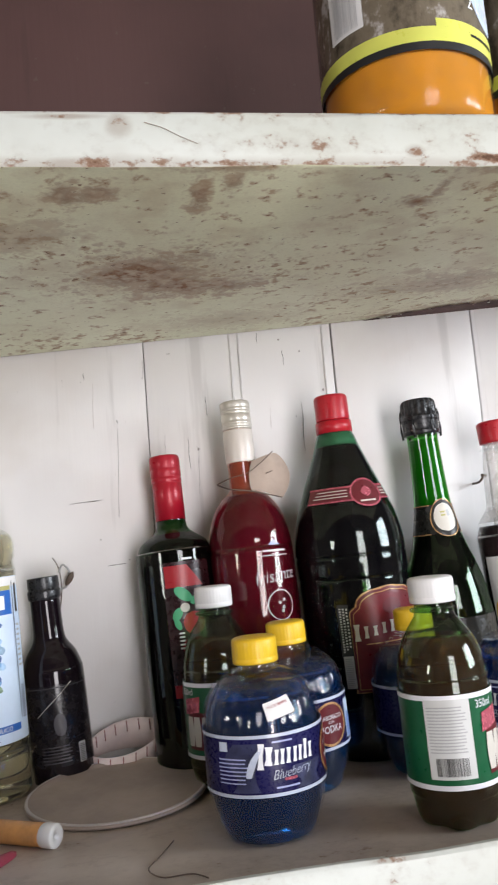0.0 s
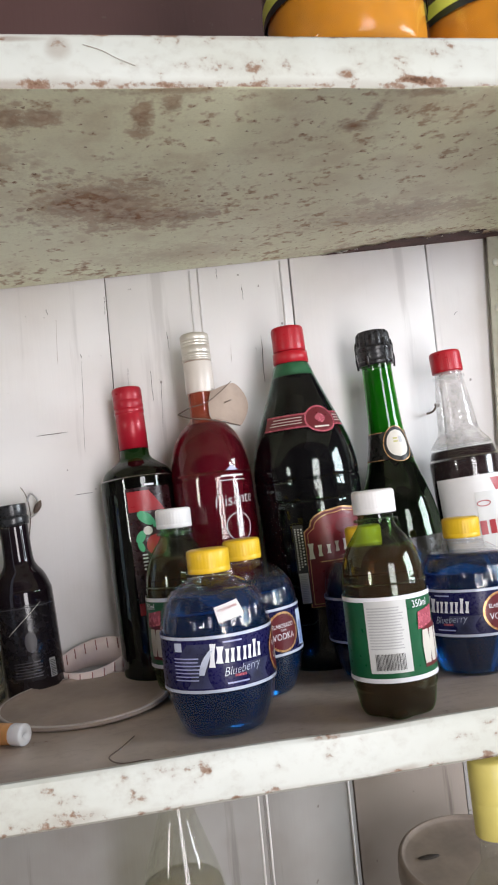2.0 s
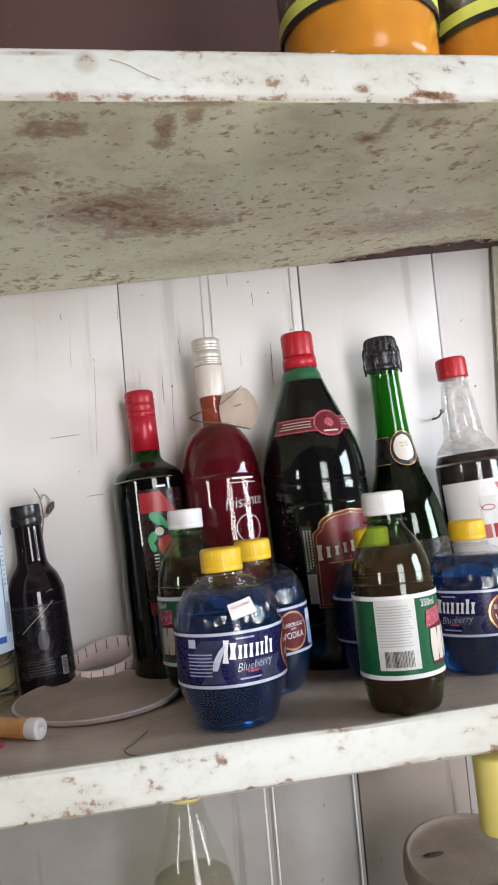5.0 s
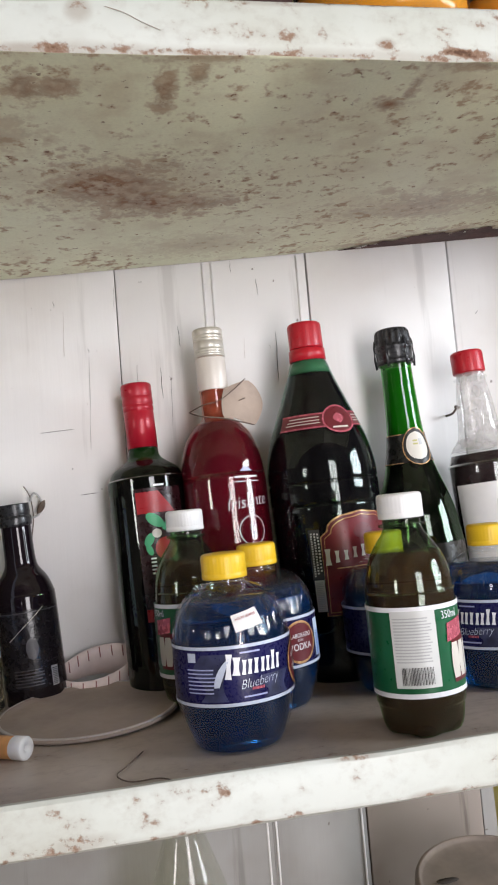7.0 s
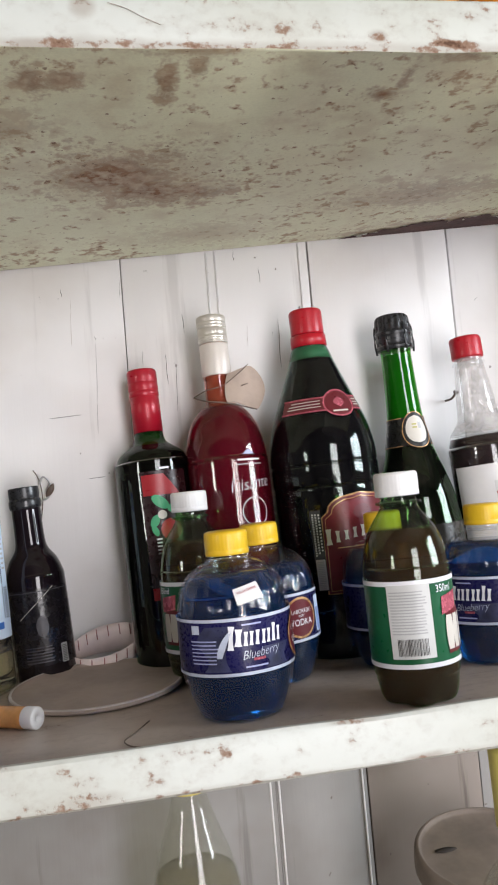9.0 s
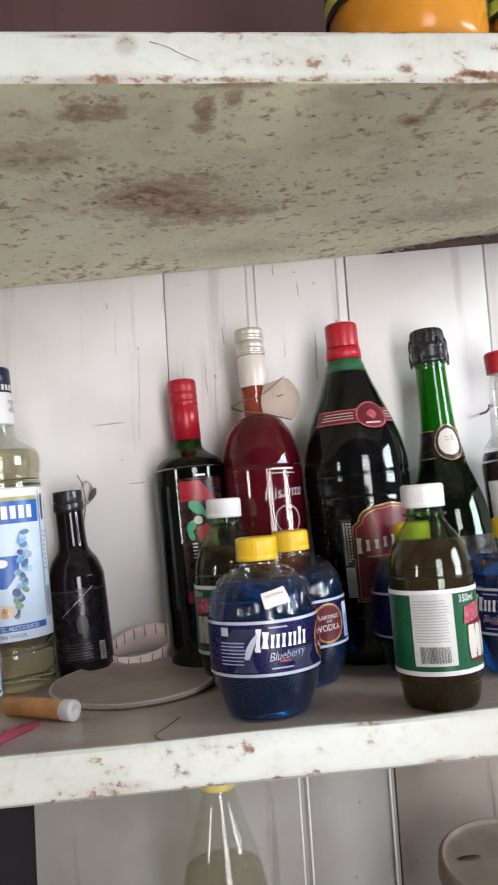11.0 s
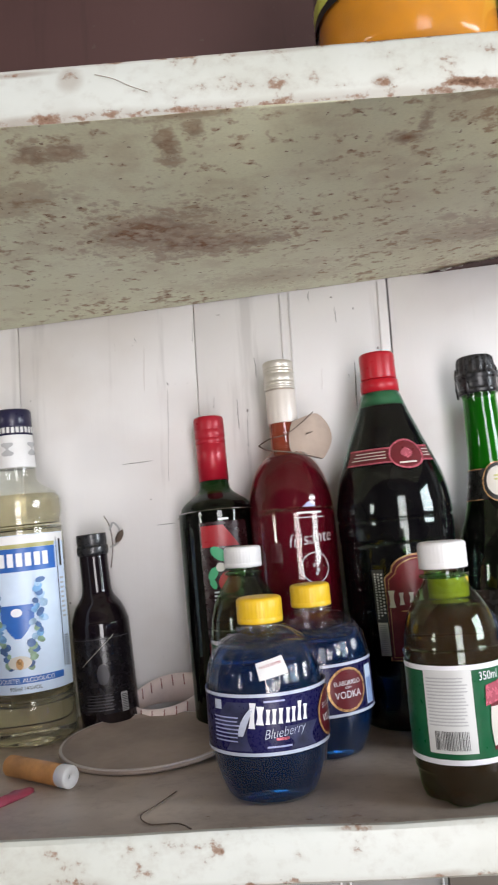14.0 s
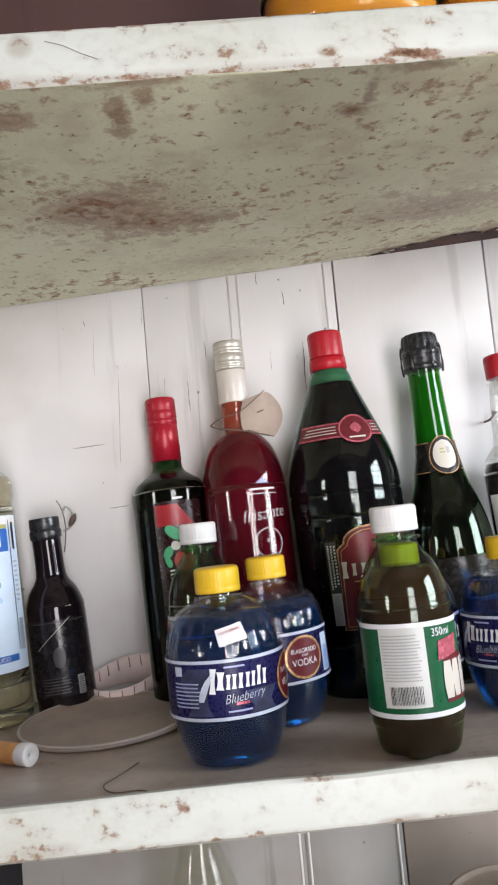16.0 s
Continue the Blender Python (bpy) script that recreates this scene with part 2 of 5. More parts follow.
m_clear = shell("clear_plastic_wall", (0.95, 0.96, 0.96), 0.05, 0.022)
m_kegwall = shell("keg_plastic_wall", (0.96, 0.97, 0.98), 0.04, 0.010)
m_hazy = shell("hazy_plastic_wall", (0.90, 0.90, 0.90), 0.08, 0.22, (0.66, 0.62, 0.60))
m_glass = shell("clear_glass_wall", (0.93, 0.94, 0.90), 0.02, 0.05)
m_greenwall = shell("green_glass_wall", (0.22, 0.60, 0.18), 0.02, 0.004)
m_greenpet = shell("green_plastic_wall", (0.46, 0.68, 0.38), 0.05, 0.012)
m_darkwall = shell("dark_green_glass_wall", (0.10, 0.26, 0.10), 0.02, 0.003)
m_cantwall = shell("green_demijohn_wall", (0.42, 0.60, 0.52), 0.03, 0.004)
m_rosewall = shell("rose_glass_wall", (0.95, 0.72, 0.66), 0.02, 0.004)
m_blackglass = liquid("black_glass", (0.010, 0.006, 0.009), 0, 0.06, 1.5)
m_wine = liquid("red_wine", (0.010, 0.004, 0.010))
m_rose = liquid("rose_wine", (0.135, 0.004, 0.026), 0.35, 0.08)
m_amber = liquid("rose_neck", (0.50, 0.17, 0.10), 0.4, 0.15)
m_blue = liquid("blue_drink", (0.006, 0.150, 0.54), 0.93, 0.07)
m_neckgreen = liquid("green_neck", (0.06, 0.34, 0.03), 0.08, 0.5)
m_paleneck = liquid("pale_green_neck", (0.20, 0.42, 0.25), 0.2, 0.4)
m_cola = liquid("brown_soda", (0.36, 0.085, 0.075), 0.72, 0.08)
m_soy = liquid("dark_sauce", (0.020, 0.008, 0.010), 0.1)
m_vodka = liquid("straw_liquor", (0.90, 0.83, 0.64), 1.0, 0.0)
m_clearliq = shell("clear_liquor", (0.84, 0.82, 0.74), 0.2, 0.03)
m_orange = liquid("orange_drink", (1.0, 0.40, 0.03), 0.22, 0.12)

m_redcap = plain("red_plastic", (0.44, 0.009, 0.020), 0.35, 0.1)
m_redfoil = plain("red_foil", (0.37, 0.008, 0.022), 0.34, 0.05, 12, 0.01, Metallic=0.1)
m_yellow = plain("yellow_plastic", (0.80, 0.50, 0.02), 0.4, 0.08)
m_paleyellow = plain("pale_yellow_plastic", (0.70, 0.60, 0.17), 0.45, 0.08)
m_white = plain("white_plastic", (0.82, 0.81, 0.80), 0.4, 0.06)
m_paper = plain("white_paper", (0.80, 0.79, 0.78), 0.55, 0.06)
m_silver = plain("silver_foil", (0.66, 0.62, 0.55), 0.38, 0.05, 12, 0.01, Metallic=0.55)
m_cream = plain("cream_foil", (0.70, 0.64, 0.58), 0.4, 0.05, 12, 0.01, Metallic=0.1)
m_blackcap = plain("black_plastic", (0.018, 0.018, 0.020), 0.3, 0.2)
m_navy = plain("navy_plastic", (0.012, 0.011, 0.042), 0.35, 0.1)
m_labelblue = plain("label_navy", (0.013, 0.012, 0.066), 0.3, 0.25, 120, Specular_IOR_Level=0.25)
m_dimblue = plain("label_slate", (0.036, 0.040, 0.095), 0.35, 0.6, 160)
m_bandgrey = plain("label_silver_band", (0.55, 0.60, 0.72), 0.3, 0.1)
m_print = plain("white_print", (0.85, 0.85, 0.88), 0.4, 0.05)
m_softprint = plain("faint_print", (0.40, 0.42, 0.66), 0.4, 0.1)
m_maroon = plain("maroon_print", (0.13, 0.012, 0.018), 0.35, 0.15)
m_gold = plain("gold_print", (0.62, 0.36, 0.16), 0.3, 0.15, Metallic=0.4)
m_labelgreen = plain("label_green", (0.006, 0.105, 0.038), 0.35, 0.2)
m_red = plain("red_print", (0.36, 0.015, 0.022), 0.35, 0.15)
m_pink = plain("pink_foil", (0.62, 0.15, 0.20), 0.25, 0.15, Metallic=0.4)
m_leaf = plain("leaf_print", (0.08, 0.42, 0.20), 0.4, 0.15)
m_grape = plain("blue_fruit_print", (0.14, 0.30, 0.52), 0.4, 0.5, 300)
m_grape_dark = plain("dark_fruit_print", (0.06, 0.13, 0.30), 0.4, 0.4, 300)
m_grape_pale = plain("pale_fruit_print", (0.30, 0.45, 0.62), 0.4, 0.4, 300)
m_fruitgreen = plain("green_fruit_print", (0.22, 0.33, 0.22), 0.4, 0.4, 300)
m_royal = plain("royal_blue_print", (0.03, 0.13, 0.45), 0.35, 0.15)
m_skyprint = plain("pale_blue_paper", (0.62, 0.73, 0.88), 0.45, 0.08)
m_inkblack = plain("black_print", (0.02, 0.02, 0.02), 0.4, 0.1)
m_greyprint = plain("grey_print", (0.45, 0.45, 0.45), 0.4, 0.1)
m_greyfoil = plain("grey_foil_label", (0.66, 0.66, 0.64), 0.4, 0.08, 60, 0.03)
m_card = plain("brown_card", (0.42, 0.33, 0.27), 0.75, 0.12, 120, 0.15)
m_tape = plain("striped_paper", (0.76, 0.64, 0.60), 0.7, 0.1, 90, 0.15)
m_stripe = plain("red_brown_stripe", (0.28, 0.10, 0.09), 0.7, 0.1)
m_lid = plain("milky_plastic", (0.40, 0.325, 0.275), 0.75, 0.15, 40, 0.1)
m_pencil = plain("orange_wrap", (0.62, 0.30, 0.10), 0.5, 0.2, 150)
m_pink_plastic = plain("pink_red_plastic", (0.30, 0.045, 0.075), 0.4, 0.2)
m_wire = plain("dull_wire", (0.12, 0.085, 0.065), 0.5, 0.2)
m_tub = shell("cloudy_tub_plastic", (0.75, 0.72, 0.66), 0.2, 0.25)
m_dustlid = plain("dusty_lid", (0.25, 0.20, 0.165), 0.7, 0.25, 40, 0.2)
m_redstuff = plain("red_contents", (0.22, 0.03, 0.02), 0.6, 0.3, 80, 0.3)
m_limeband = plain("lime_print", (0.72, 0.74, 0.14), 0.35, 0.1)
m_darklabel = plain("dark_label", (0.05, 0.045, 0.035), 0.25, 0.5, 40)


def wrap_film(name):
    """Glossy printed film: dark print, creased, with glare off the creases painted on as pale shapes."""
    n = Nodes(name)
    v = n.coord()
    big, crease = n.noise(n.scaled(v, (1, 1, 0.6)), 42, 5, 0.65), n.noise(n.scaled(v, (1, 1, 0.35)), 120, 3)
    col = n.mix(n.ramp(big, 0.35, 0.55), (0.05, 0.042, 0.030), (0.17, 0.14, 0.10))
    # Pale patches: white glare put into the colour.
    col = n.mix(n.ramp(big, 0.56, 0.66), col, (0.50, 0.47, 0.44))
    return n.finish(col, 0.16, n.math("ADD", crease, big), 0.6, 0.0015)


m_wraplabel = wrap_film("wrinkled_dark_wrap")
m_medal = plain("ivory_print", (0.66, 0.62, 0.55), 0.4, 0.1)
m_darkgreyprint = plain("dim_print", (0.07, 0.065, 0.075), 0.35, 0.2)
m_olive = plain("olive_print", (0.45, 0.42, 0.16), 0.35, 0.2)


# ---- building helpers ----
def mesh_of(name, bm, *mats):
    for e in bm.edges:
        if len(e.link_faces) == 2 and e.calc_face_angle(0) > radians(38):
            e.smooth = False
    for f in bm.faces:
        f.smooth = True
    me = bpy.data.meshes.new(name)
    bm.to_mesh(me)
    bm.free()
    for m in mats:
        me.materials.append(m)
    return me


def part(name, bm, material, parent, label=""):
    ob = new(name, mesh_of(name, bm, material))
    ob.parent = parent
    return tagged(ob, label, kind="stuff" if name in ("bar_code", "small_print") else "")


def thing(name, m, label, category, group=""):
    ob = new(name)
    ob.empty_display_size = 0.02
    ob.matrix_world = m
    return tagged(ob, label, category, group)


def structure(name, bm, *mats, label=""):
    return tagged(new(name, mesh_of(name, bm, *mats)), label, kind="structure")


def box(bm, lo, hi, bevel=0.0):
    r = bmesh.ops.create_cube(bm, size=1.0)
    vs = r["verts"]
    for v in vs:
        v.co = Vector([lo[i] + (v.co[i] + 0.5) * (hi[i] - lo[i]) for i in range(3)])
    if bevel:
        es = list({e for v in vs for e in v.link_edges})
        bmesh.ops.bevel(bm, geom=es, offset=bevel, segments=2, affect="EDGES", profile=0.5)
    return bm


def lathe(prof, seg=40, wave=None, bm=None, closed=True):
    """A turned body from (radius, height) pairs."""
    bm = bm or bmesh.new()
    rings = []
    for r, z in prof:
        ring = []
        for k in range(seg):
            a = 2 * math.pi * k / seg
            rr = r * (wave(a, z) if wave else 1)
            ring.append(bm.verts.new((rr * math.sin(a), -rr * math.cos(a), z)))
        rings.append(ring)
    for lo, hi in zip(rings, rings[1:]):
        for k in range(seg):
            j = (k + 1) % seg
            bm.faces.new((lo[k], lo[j], hi[j], hi[k]))
    if closed:
        bm.faces.new(rings[0][::-1])
        bm.faces.new(rings[-1])
    return bm


def smooth_prof(pts, n=5):
    """Rounds the steps of a profile with a curve through its points."""
    out = []
    for i in range(len(pts) - 1):
        p0, p1, p2, p3 = pts[max(i - 1, 0)], pts[i], pts[i + 1], pts[min(i + 2, len(pts) - 1)]
        for s in range(n):
            t = s / n
            out.append(tuple(0.5 * (2 * b + (c - a) * t + (2 * a - 5 * b + 4 * c - d) * t * t + (3 * b - a - 3 * c + d) * t**3) for a, b, c, d in zip(p0, p1, p2, p3)))
    return [(max(r, 0.0005), z) for r, z in out] + [pts[-1]]


def inner(prof, top, inset=0.0013):
    """The liquid's outline inside a bottle, up to a height."""
    out = [(max(r - inset, 0.001), z + (inset if z < inset else 0)) for r, z in prof if z < top - 0.0005]
    return out + [(max(np.interp(top, [z for _, z in prof], [r for r, _ in prof]) - inset, 0.001), top)]


class Skin:
    """Things laid on the face of a turned body. Angle 0 faces -y, + is towards +x; off: how far they stand proud."""

    def __init__(self, prof, off=0.0005):
        self.z, self.r, self.off = [z for _, z in prof], [r for r, _ in prof], off

    def place(self, a, z, lift=0.0):
        r = float(np.interp(z, self.z, self.r)) + self.off + lift
        return (r * math.sin(a), -r * math.cos(a), z)

    def rows(self, deg, z0, z1, left, right, n=8, m=10, rot=0.0, lift=0.0, bm=None):
        """A sheet between z0 and z1 with its sides at left(s) and right(s) metres, s from 0 to 1 upward."""
        bm = bm or bmesh.new()
        zc = (z0 + z1) / 2
        rc = float(np.interp(zc, self.z, self.r))
        c, s_ = math.cos(radians(rot)), math.sin(radians(rot))
        grid = []
        for i in range(n + 1):
            s = i / n
            l, r = left(s), right(s)
            row = []
            for j in range(m + 1):
                u, v = l + (r - l) * j / m, z0 + (z1 - z0) * s - zc
                u, v = u * c - v * s_, u * s_ + v * c
                row.append(bm.verts.new(self.place(radians(deg) + u / rc, zc + v, lift)))
            grid.append(row)
        for i in range(n):
            for j in range(m):
                bm.faces.new((grid[i][j], grid[i][j + 1], grid[i + 1][j + 1], grid[i + 1][j]))
        return bm

    def patch(self, deg, z0, z1, w, **kw):
        return self.rows(deg, z0, z1, lambda s: -w / 2, lambda s: w / 2, **kw)

    def wrap(self, d0, d1, z0, z1, n=4, lift=0.0):
        bm = bmesh.new()
        m = max(4, int(abs(d1 - d0) / 6))
        grid = [[bm.verts.new(self.place(radians(d0 + (d1 - d0) * j / m), z0 + (z1 - z0) * i / n, lift)) for j in range(m + 1)] for i in range(n + 1)]
        for i in range(n):
            for j in range(m):
                bm.faces.new((grid[i][j], grid[i][j + 1], grid[i + 1][j + 1], grid[i + 1][j]))
        return bm

    def disc(self, deg, z, ru, rv, **kw):
        w = lambda s: ru * math.sqrt(max(0.0, 1 - (2 * s - 1) ** 2)) + 1e-5
        return self.rows(deg, z - rv, z + rv, lambda s: -w(s), lambda s: w(s), n=14, **kw)

    def ring(self, deg, z, ru, rv, thick, lift=0.0):
        bm = bmesh.new()
        rc = float(np.interp(z, self.z, self.r))
        loops = []
        for k in (0, 1):
            loops.append([bm.verts.new(self.place(radians(deg) + (ru - k * thick) * math.cos(t) / rc, z + (rv - k * thick) * math.sin(t), lift)) for t in np.linspace(0, 2 * math.pi, 41)[:-1]])
        for i in range(40):
            j = (i + 1) % 40
            bm.faces.new((loops[0][i], loops[0][j], loops[1][j], loops[1][i]))
        return bm

    def text(self, deg, z, words, size, squeeze=1.0, shear=0.0, rot=0.0, lift=0.0, thin=0.0):
        bm = flat_text(words, size, shear, thin)
        rc = float(np.interp(z, self.z, self.r))
        c, s_ = math.cos(radians(rot)), math.sin(radians(rot))
        for v in bm.verts:
            u, w = v.co.x * squeeze, v.co.y
            u, w = u * c - w * s_, u * s_ + w * c
            v.co = Vector(self.place(radians(deg) + u / rc, z + w, lift))
        return bm

    def lines(self, deg, z0, z1, w, count, fill=0.5, seed=1, vertical=False, lift=0.0):
        """Bars that stand for small print, or for the stripes of a bar code."""
        rnd = random.Random(seed)
        bm = bmesh.new()
        for k in range(count):
            if vertical:
                step = w / count
                rc = float(np.interp(z0, self.z, self.r))
                d = deg + math.degrees((-w / 2 + (k + 0.5) * step) / rc)
                self.rows(d, z0, z1, lambda s: -step * fill * 0.5, lambda s, q=step * fill * rnd.uniform(-0.1, 0.6): q, n=2, m=1, bm=bm, lift=lift)
            else:
                step = (z1 - z0) / count
                a = z0 + k * step
                cut = rnd.uniform(0.0, 0.15) * w
                self.rows(deg, a, a + step * fill, lambda s: -w / 2, lambda s, q=cut: w / 2 - q, n=1, m=6, bm=bm, lift=lift)
        return bm


def flat_text(words, size, shear=0.0, thin=0.0):
    cu = bpy.data.curves.new("words", "FONT")
    cu.body, cu.size, cu.align_x, cu.align_y, cu.shear, cu.resolution_u = words, size, "CENTER", "CENTER", shear, 3
    cu.offset = -thin
    ob = new("words", cu)
    me = bpy.data.meshes.new_from_object(ob.evaluated_get(bpy.context.evaluated_depsgraph_get()))
    bm = bmesh.new()
    bm.from_mesh(me)
    bpy.data.objects.remove(ob)
    bpy.data.curves.remove(cu)
    bpy.data.meshes.remove(me)
    return bm


def ribs(n, depth, z0, z1):
    """Flutes round a body between two heights."""
    return lambda a, z: 1 + (depth * (math.cos(n * a)) * math.sin(math.pi * min(1, max(0, (z - z0) / (z1 - z0)))) if z0 < z < z1 else 0)


def screw_cap(r, z0, z1, teeth=36, depth=0.02, skirt=True):
    h = z1 - z0
    prof = [(r * 0.99, z0), (r * 1.01, z0 + h * 0.06)]
    if skirt:
        prof += [(r * 1.01, z0 + h * 0.18), (r * 0.985, z0 + h * 0.21)]
    prof += [(r, z0 + h * 0.25), (r, z0 + h * 0.86), (r * 0.97, z0 + h * 0.95), (r * 0.88, z1), (r * 0.3, z1)]
    return lathe(prof, teeth * 3, lambda a, z: 1 + (depth * (0.5 + 0.5 * math.cos(teeth * a)) - depth / 2 if z0 + h * 0.22 < z < z0 + h * 0.9 else 0))


def tube(points, r, seg=8):
    """A bent rod through points."""
    bm = bmesh.new()
    pts = [Vector(p) for p in points]
    rings = []
    for i, p in enumerate(pts):
        d = (pts[min(i + 1, len(pts) - 1)] - pts[max(i - 1, 0)]).normalized()
        q = d.to_track_quat("Z", "Y")
        rr = r[i] if isinstance(r, (list, tuple)) else r
        rings.append([bm.verts.new(p + q @ Vector((rr * math.cos(2 * math.pi * k / seg), rr * math.sin(2 * math.pi * k / seg), 0))) for k in range(seg)])
    for a, b in zip(rings, rings[1:]):
        for k in range(seg):
            j = (k + 1) % seg
            bm.faces.new((a[k], a[j], b[j], b[k]))
    bm.faces.new(rings[0][::-1])
    bm.faces.new(rings[-1])
    return bm


def curve_points(pts, n=6):
    return [tuple(p) for p in np.array(smooth3(pts, n))]


def smooth3(pts, n):
    out = []
    for i in range(len(pts) - 1):
        p0, p1, p2, p3 = [np.array(pts[k], float) for k in (max(i - 1, 0), i, i + 1, min(i + 2, len(pts) - 1))]
        for s in range(n):
            t = s / n
            out.append(0.5 * (2 * p1 + (p2 - p0) * t + (2 * p0 - 5 * p1 + 4 * p2 - p3) * t * t + (3 * p1 - p0 - 3 * p2 + p3) * t**3))
    out.append(np.array(pts[-1], float))
    return out


# ---- the shelf unit and its wall ----
SHELF, WALL = 1.1945, 0.400
X0, X1 = -1.05, 0.30


def back_z(x):
    return 1.601 + 0.063 * x


def upper_shelf():
    """Old sheet-steel shelf, its underside a little twisted towards the wall."""
    bm = bmesh.new()
    cols = []
    n = 28
    for i in range(n + 1):
        x = X0 + (X1 - X0) * i / n
        dent = 0.0007 * math.sin(x * 41) + 0.0005 * math.sin(x * 97 + 1)
        zb = back_z(x)
        sec = [(WALL - 0.002, zb), (0.27, zb * 0.66 + 1.5735 * 0.34), (0.14, zb * 0.33 + 1.5735 * 0.67), (0.0112, 1.5735), (0.0104, 1.5738 + dent), (0.0100 + dent, 1.5746),
               (0.0095 + dent, 1.5890), (0.0100 + dent, 1.6010), (0.0112, 1.6032), (0.0140, 1.6040), (0.022, 1.6040), (0.026, 1.6020), (0.20, 1.6100), (WALL - 0.002, max(1.622, zb + 0.004))]
        cols.append([bm.verts.new((x, y, z)) for y, z in sec])
    for a, b in zip(cols, cols[1:]):
        for k in range(len(a)):
            j = (k + 1) % len(a)
            f = bm.faces.new((a[k], a[j], b[j], b[k]))
            f.material_index = 0 if k < 4 else (1 if k < 10 else 2)
    bm.faces.new(cols[0][::-1])
    bm.faces.new(cols[-1])
    bmesh.ops.recalc_face_normals(bm, faces=bm.faces)
    shelf = structure("shelf_upper", bm, m_under, m_lip, m_top, label="rusty painted steel shelf with white front edge")

    def under(x, y):
        return 1.5735 + (back_z(x) - 1.5735) * (y - 0.0135) / (WALL - 0.0155)

    # bare brown patch along the back edge where the paint has come away, with loose chips round it
    bm = bmesh.new()
    rows = []
    for i in range(91):
        x = 0.020 + 0.003 * i
        grow = min(1.0, i / 26) * (0.8 + 0.5 * noise.noise((x * 22, 0, 3)))
        y = WALL - 0.004 - max(0.0012, 0.050 * grow + 0.012 * noise.noise((x * 90, 1, 5)) + 0.006 * noise.noise((x * 260, 4, 1)))
        rows.append([bm.verts.new((x, yy, under(x, yy) - 0.0011)) for yy in (y, (y + WALL) / 2, WALL - 0.003)])
    for a, c in zip(rows, rows[1:]):
        for k in range(2):
            bm.faces.new((a[k], c[k], c[k + 1], a[k + 1]))
    part("bare_patch", bm, m_bare, shelf, "dark brown patch of bare metal")
    rnd = random.Random(5)
    for k in range(46):
        x = rnd.uniform(0.03, 0.27)
        y = WALL - 0.006 - 0.050 * min(1, (x - 0.02) / 0.08) * rnd.uniform(0.75, 1.15)
        bm = bmesh.new()
        n_ = rnd.randint(5, 7)
        ring = [bm.verts.new((x + rnd.uniform(0.001, 0.0042) * math.cos(q * 6.283 / n_), y + rnd.uniform(0.0006, 0.0018) * math.sin(q * 6.283 / n_), under(x, y) - 0.0018 - rnd.uniform(0, 0.0012))) for q in range(n_)]
        bm.faces.new(ring)
        part("paint_chip", bm, m_lip if k % 3 else m_bare, shelf)
    part("scratch", tube(curve_points([(-0.212, 0.0090, 1.5965), (-0.203, 0.0088, 1.5935), (-0.195, 0.0086, 1.5890), (-0.186, 0.0086, 1.5850)]), 0.00016, 5), m_stripe_rust, shelf)
    return shelf


def lower_shelf(name, top, lip_top, lip_bottom):
    bm = bmesh.new()
    cols = []
    n = 28
    for i in range(n + 1):
        x = X0 + (X1 - X0) * i / n
        dent = 0.0006 * math.sin(x * 37 + 2) + 0.0004 * math.sin(x * 83)
        sec = [(WALL - 0.002, top - 0.006), (0.075, top - 0.006), (0.075, lip_bottom + 0.002), (0.0625, lip_bottom), (0.0600 + dent, lip_bottom + 0.002),
               (0.0592 + dent, (lip_top + lip_bottom) / 2), (0.0600 + dent, lip_top - 0.002), (0.0618, lip_top + dent), (0.0650, lip_top + dent),
               (0.0680, lip_top - 0.002), (0.0700, top + 0.001), (0.074, top), (0.20, top), (WALL - 0.002, top)]
        cols.append([bm.verts.new((x, y, z)) for y, z in sec])
    for a, b in zip(cols, cols[1:]):
        for k in range(len(a)):
            j = (k + 1) % len(a)
            f = bm.faces.new((a[k], a[j], b[j], b[k]))
            f.material_index = 0 if k < 2 or k == 13 else (1 if k < 9 else 2)
    bm.faces.new(cols[0][::-1])
    bm.faces.new(cols[-1])
    bmesh.ops.recalc_face_normals(bm, faces=bm.faces)
    return structure(name, bm, m_under, m_lip, m_top, label="dusty painted steel shelf with white rusty lip")


upper_shelf()
lower_shelf("shelf_middle", SHELF, 1.2150, 1.1870)
lower_shelf("shelf_lower", 0.815, 0.829, 0.801)


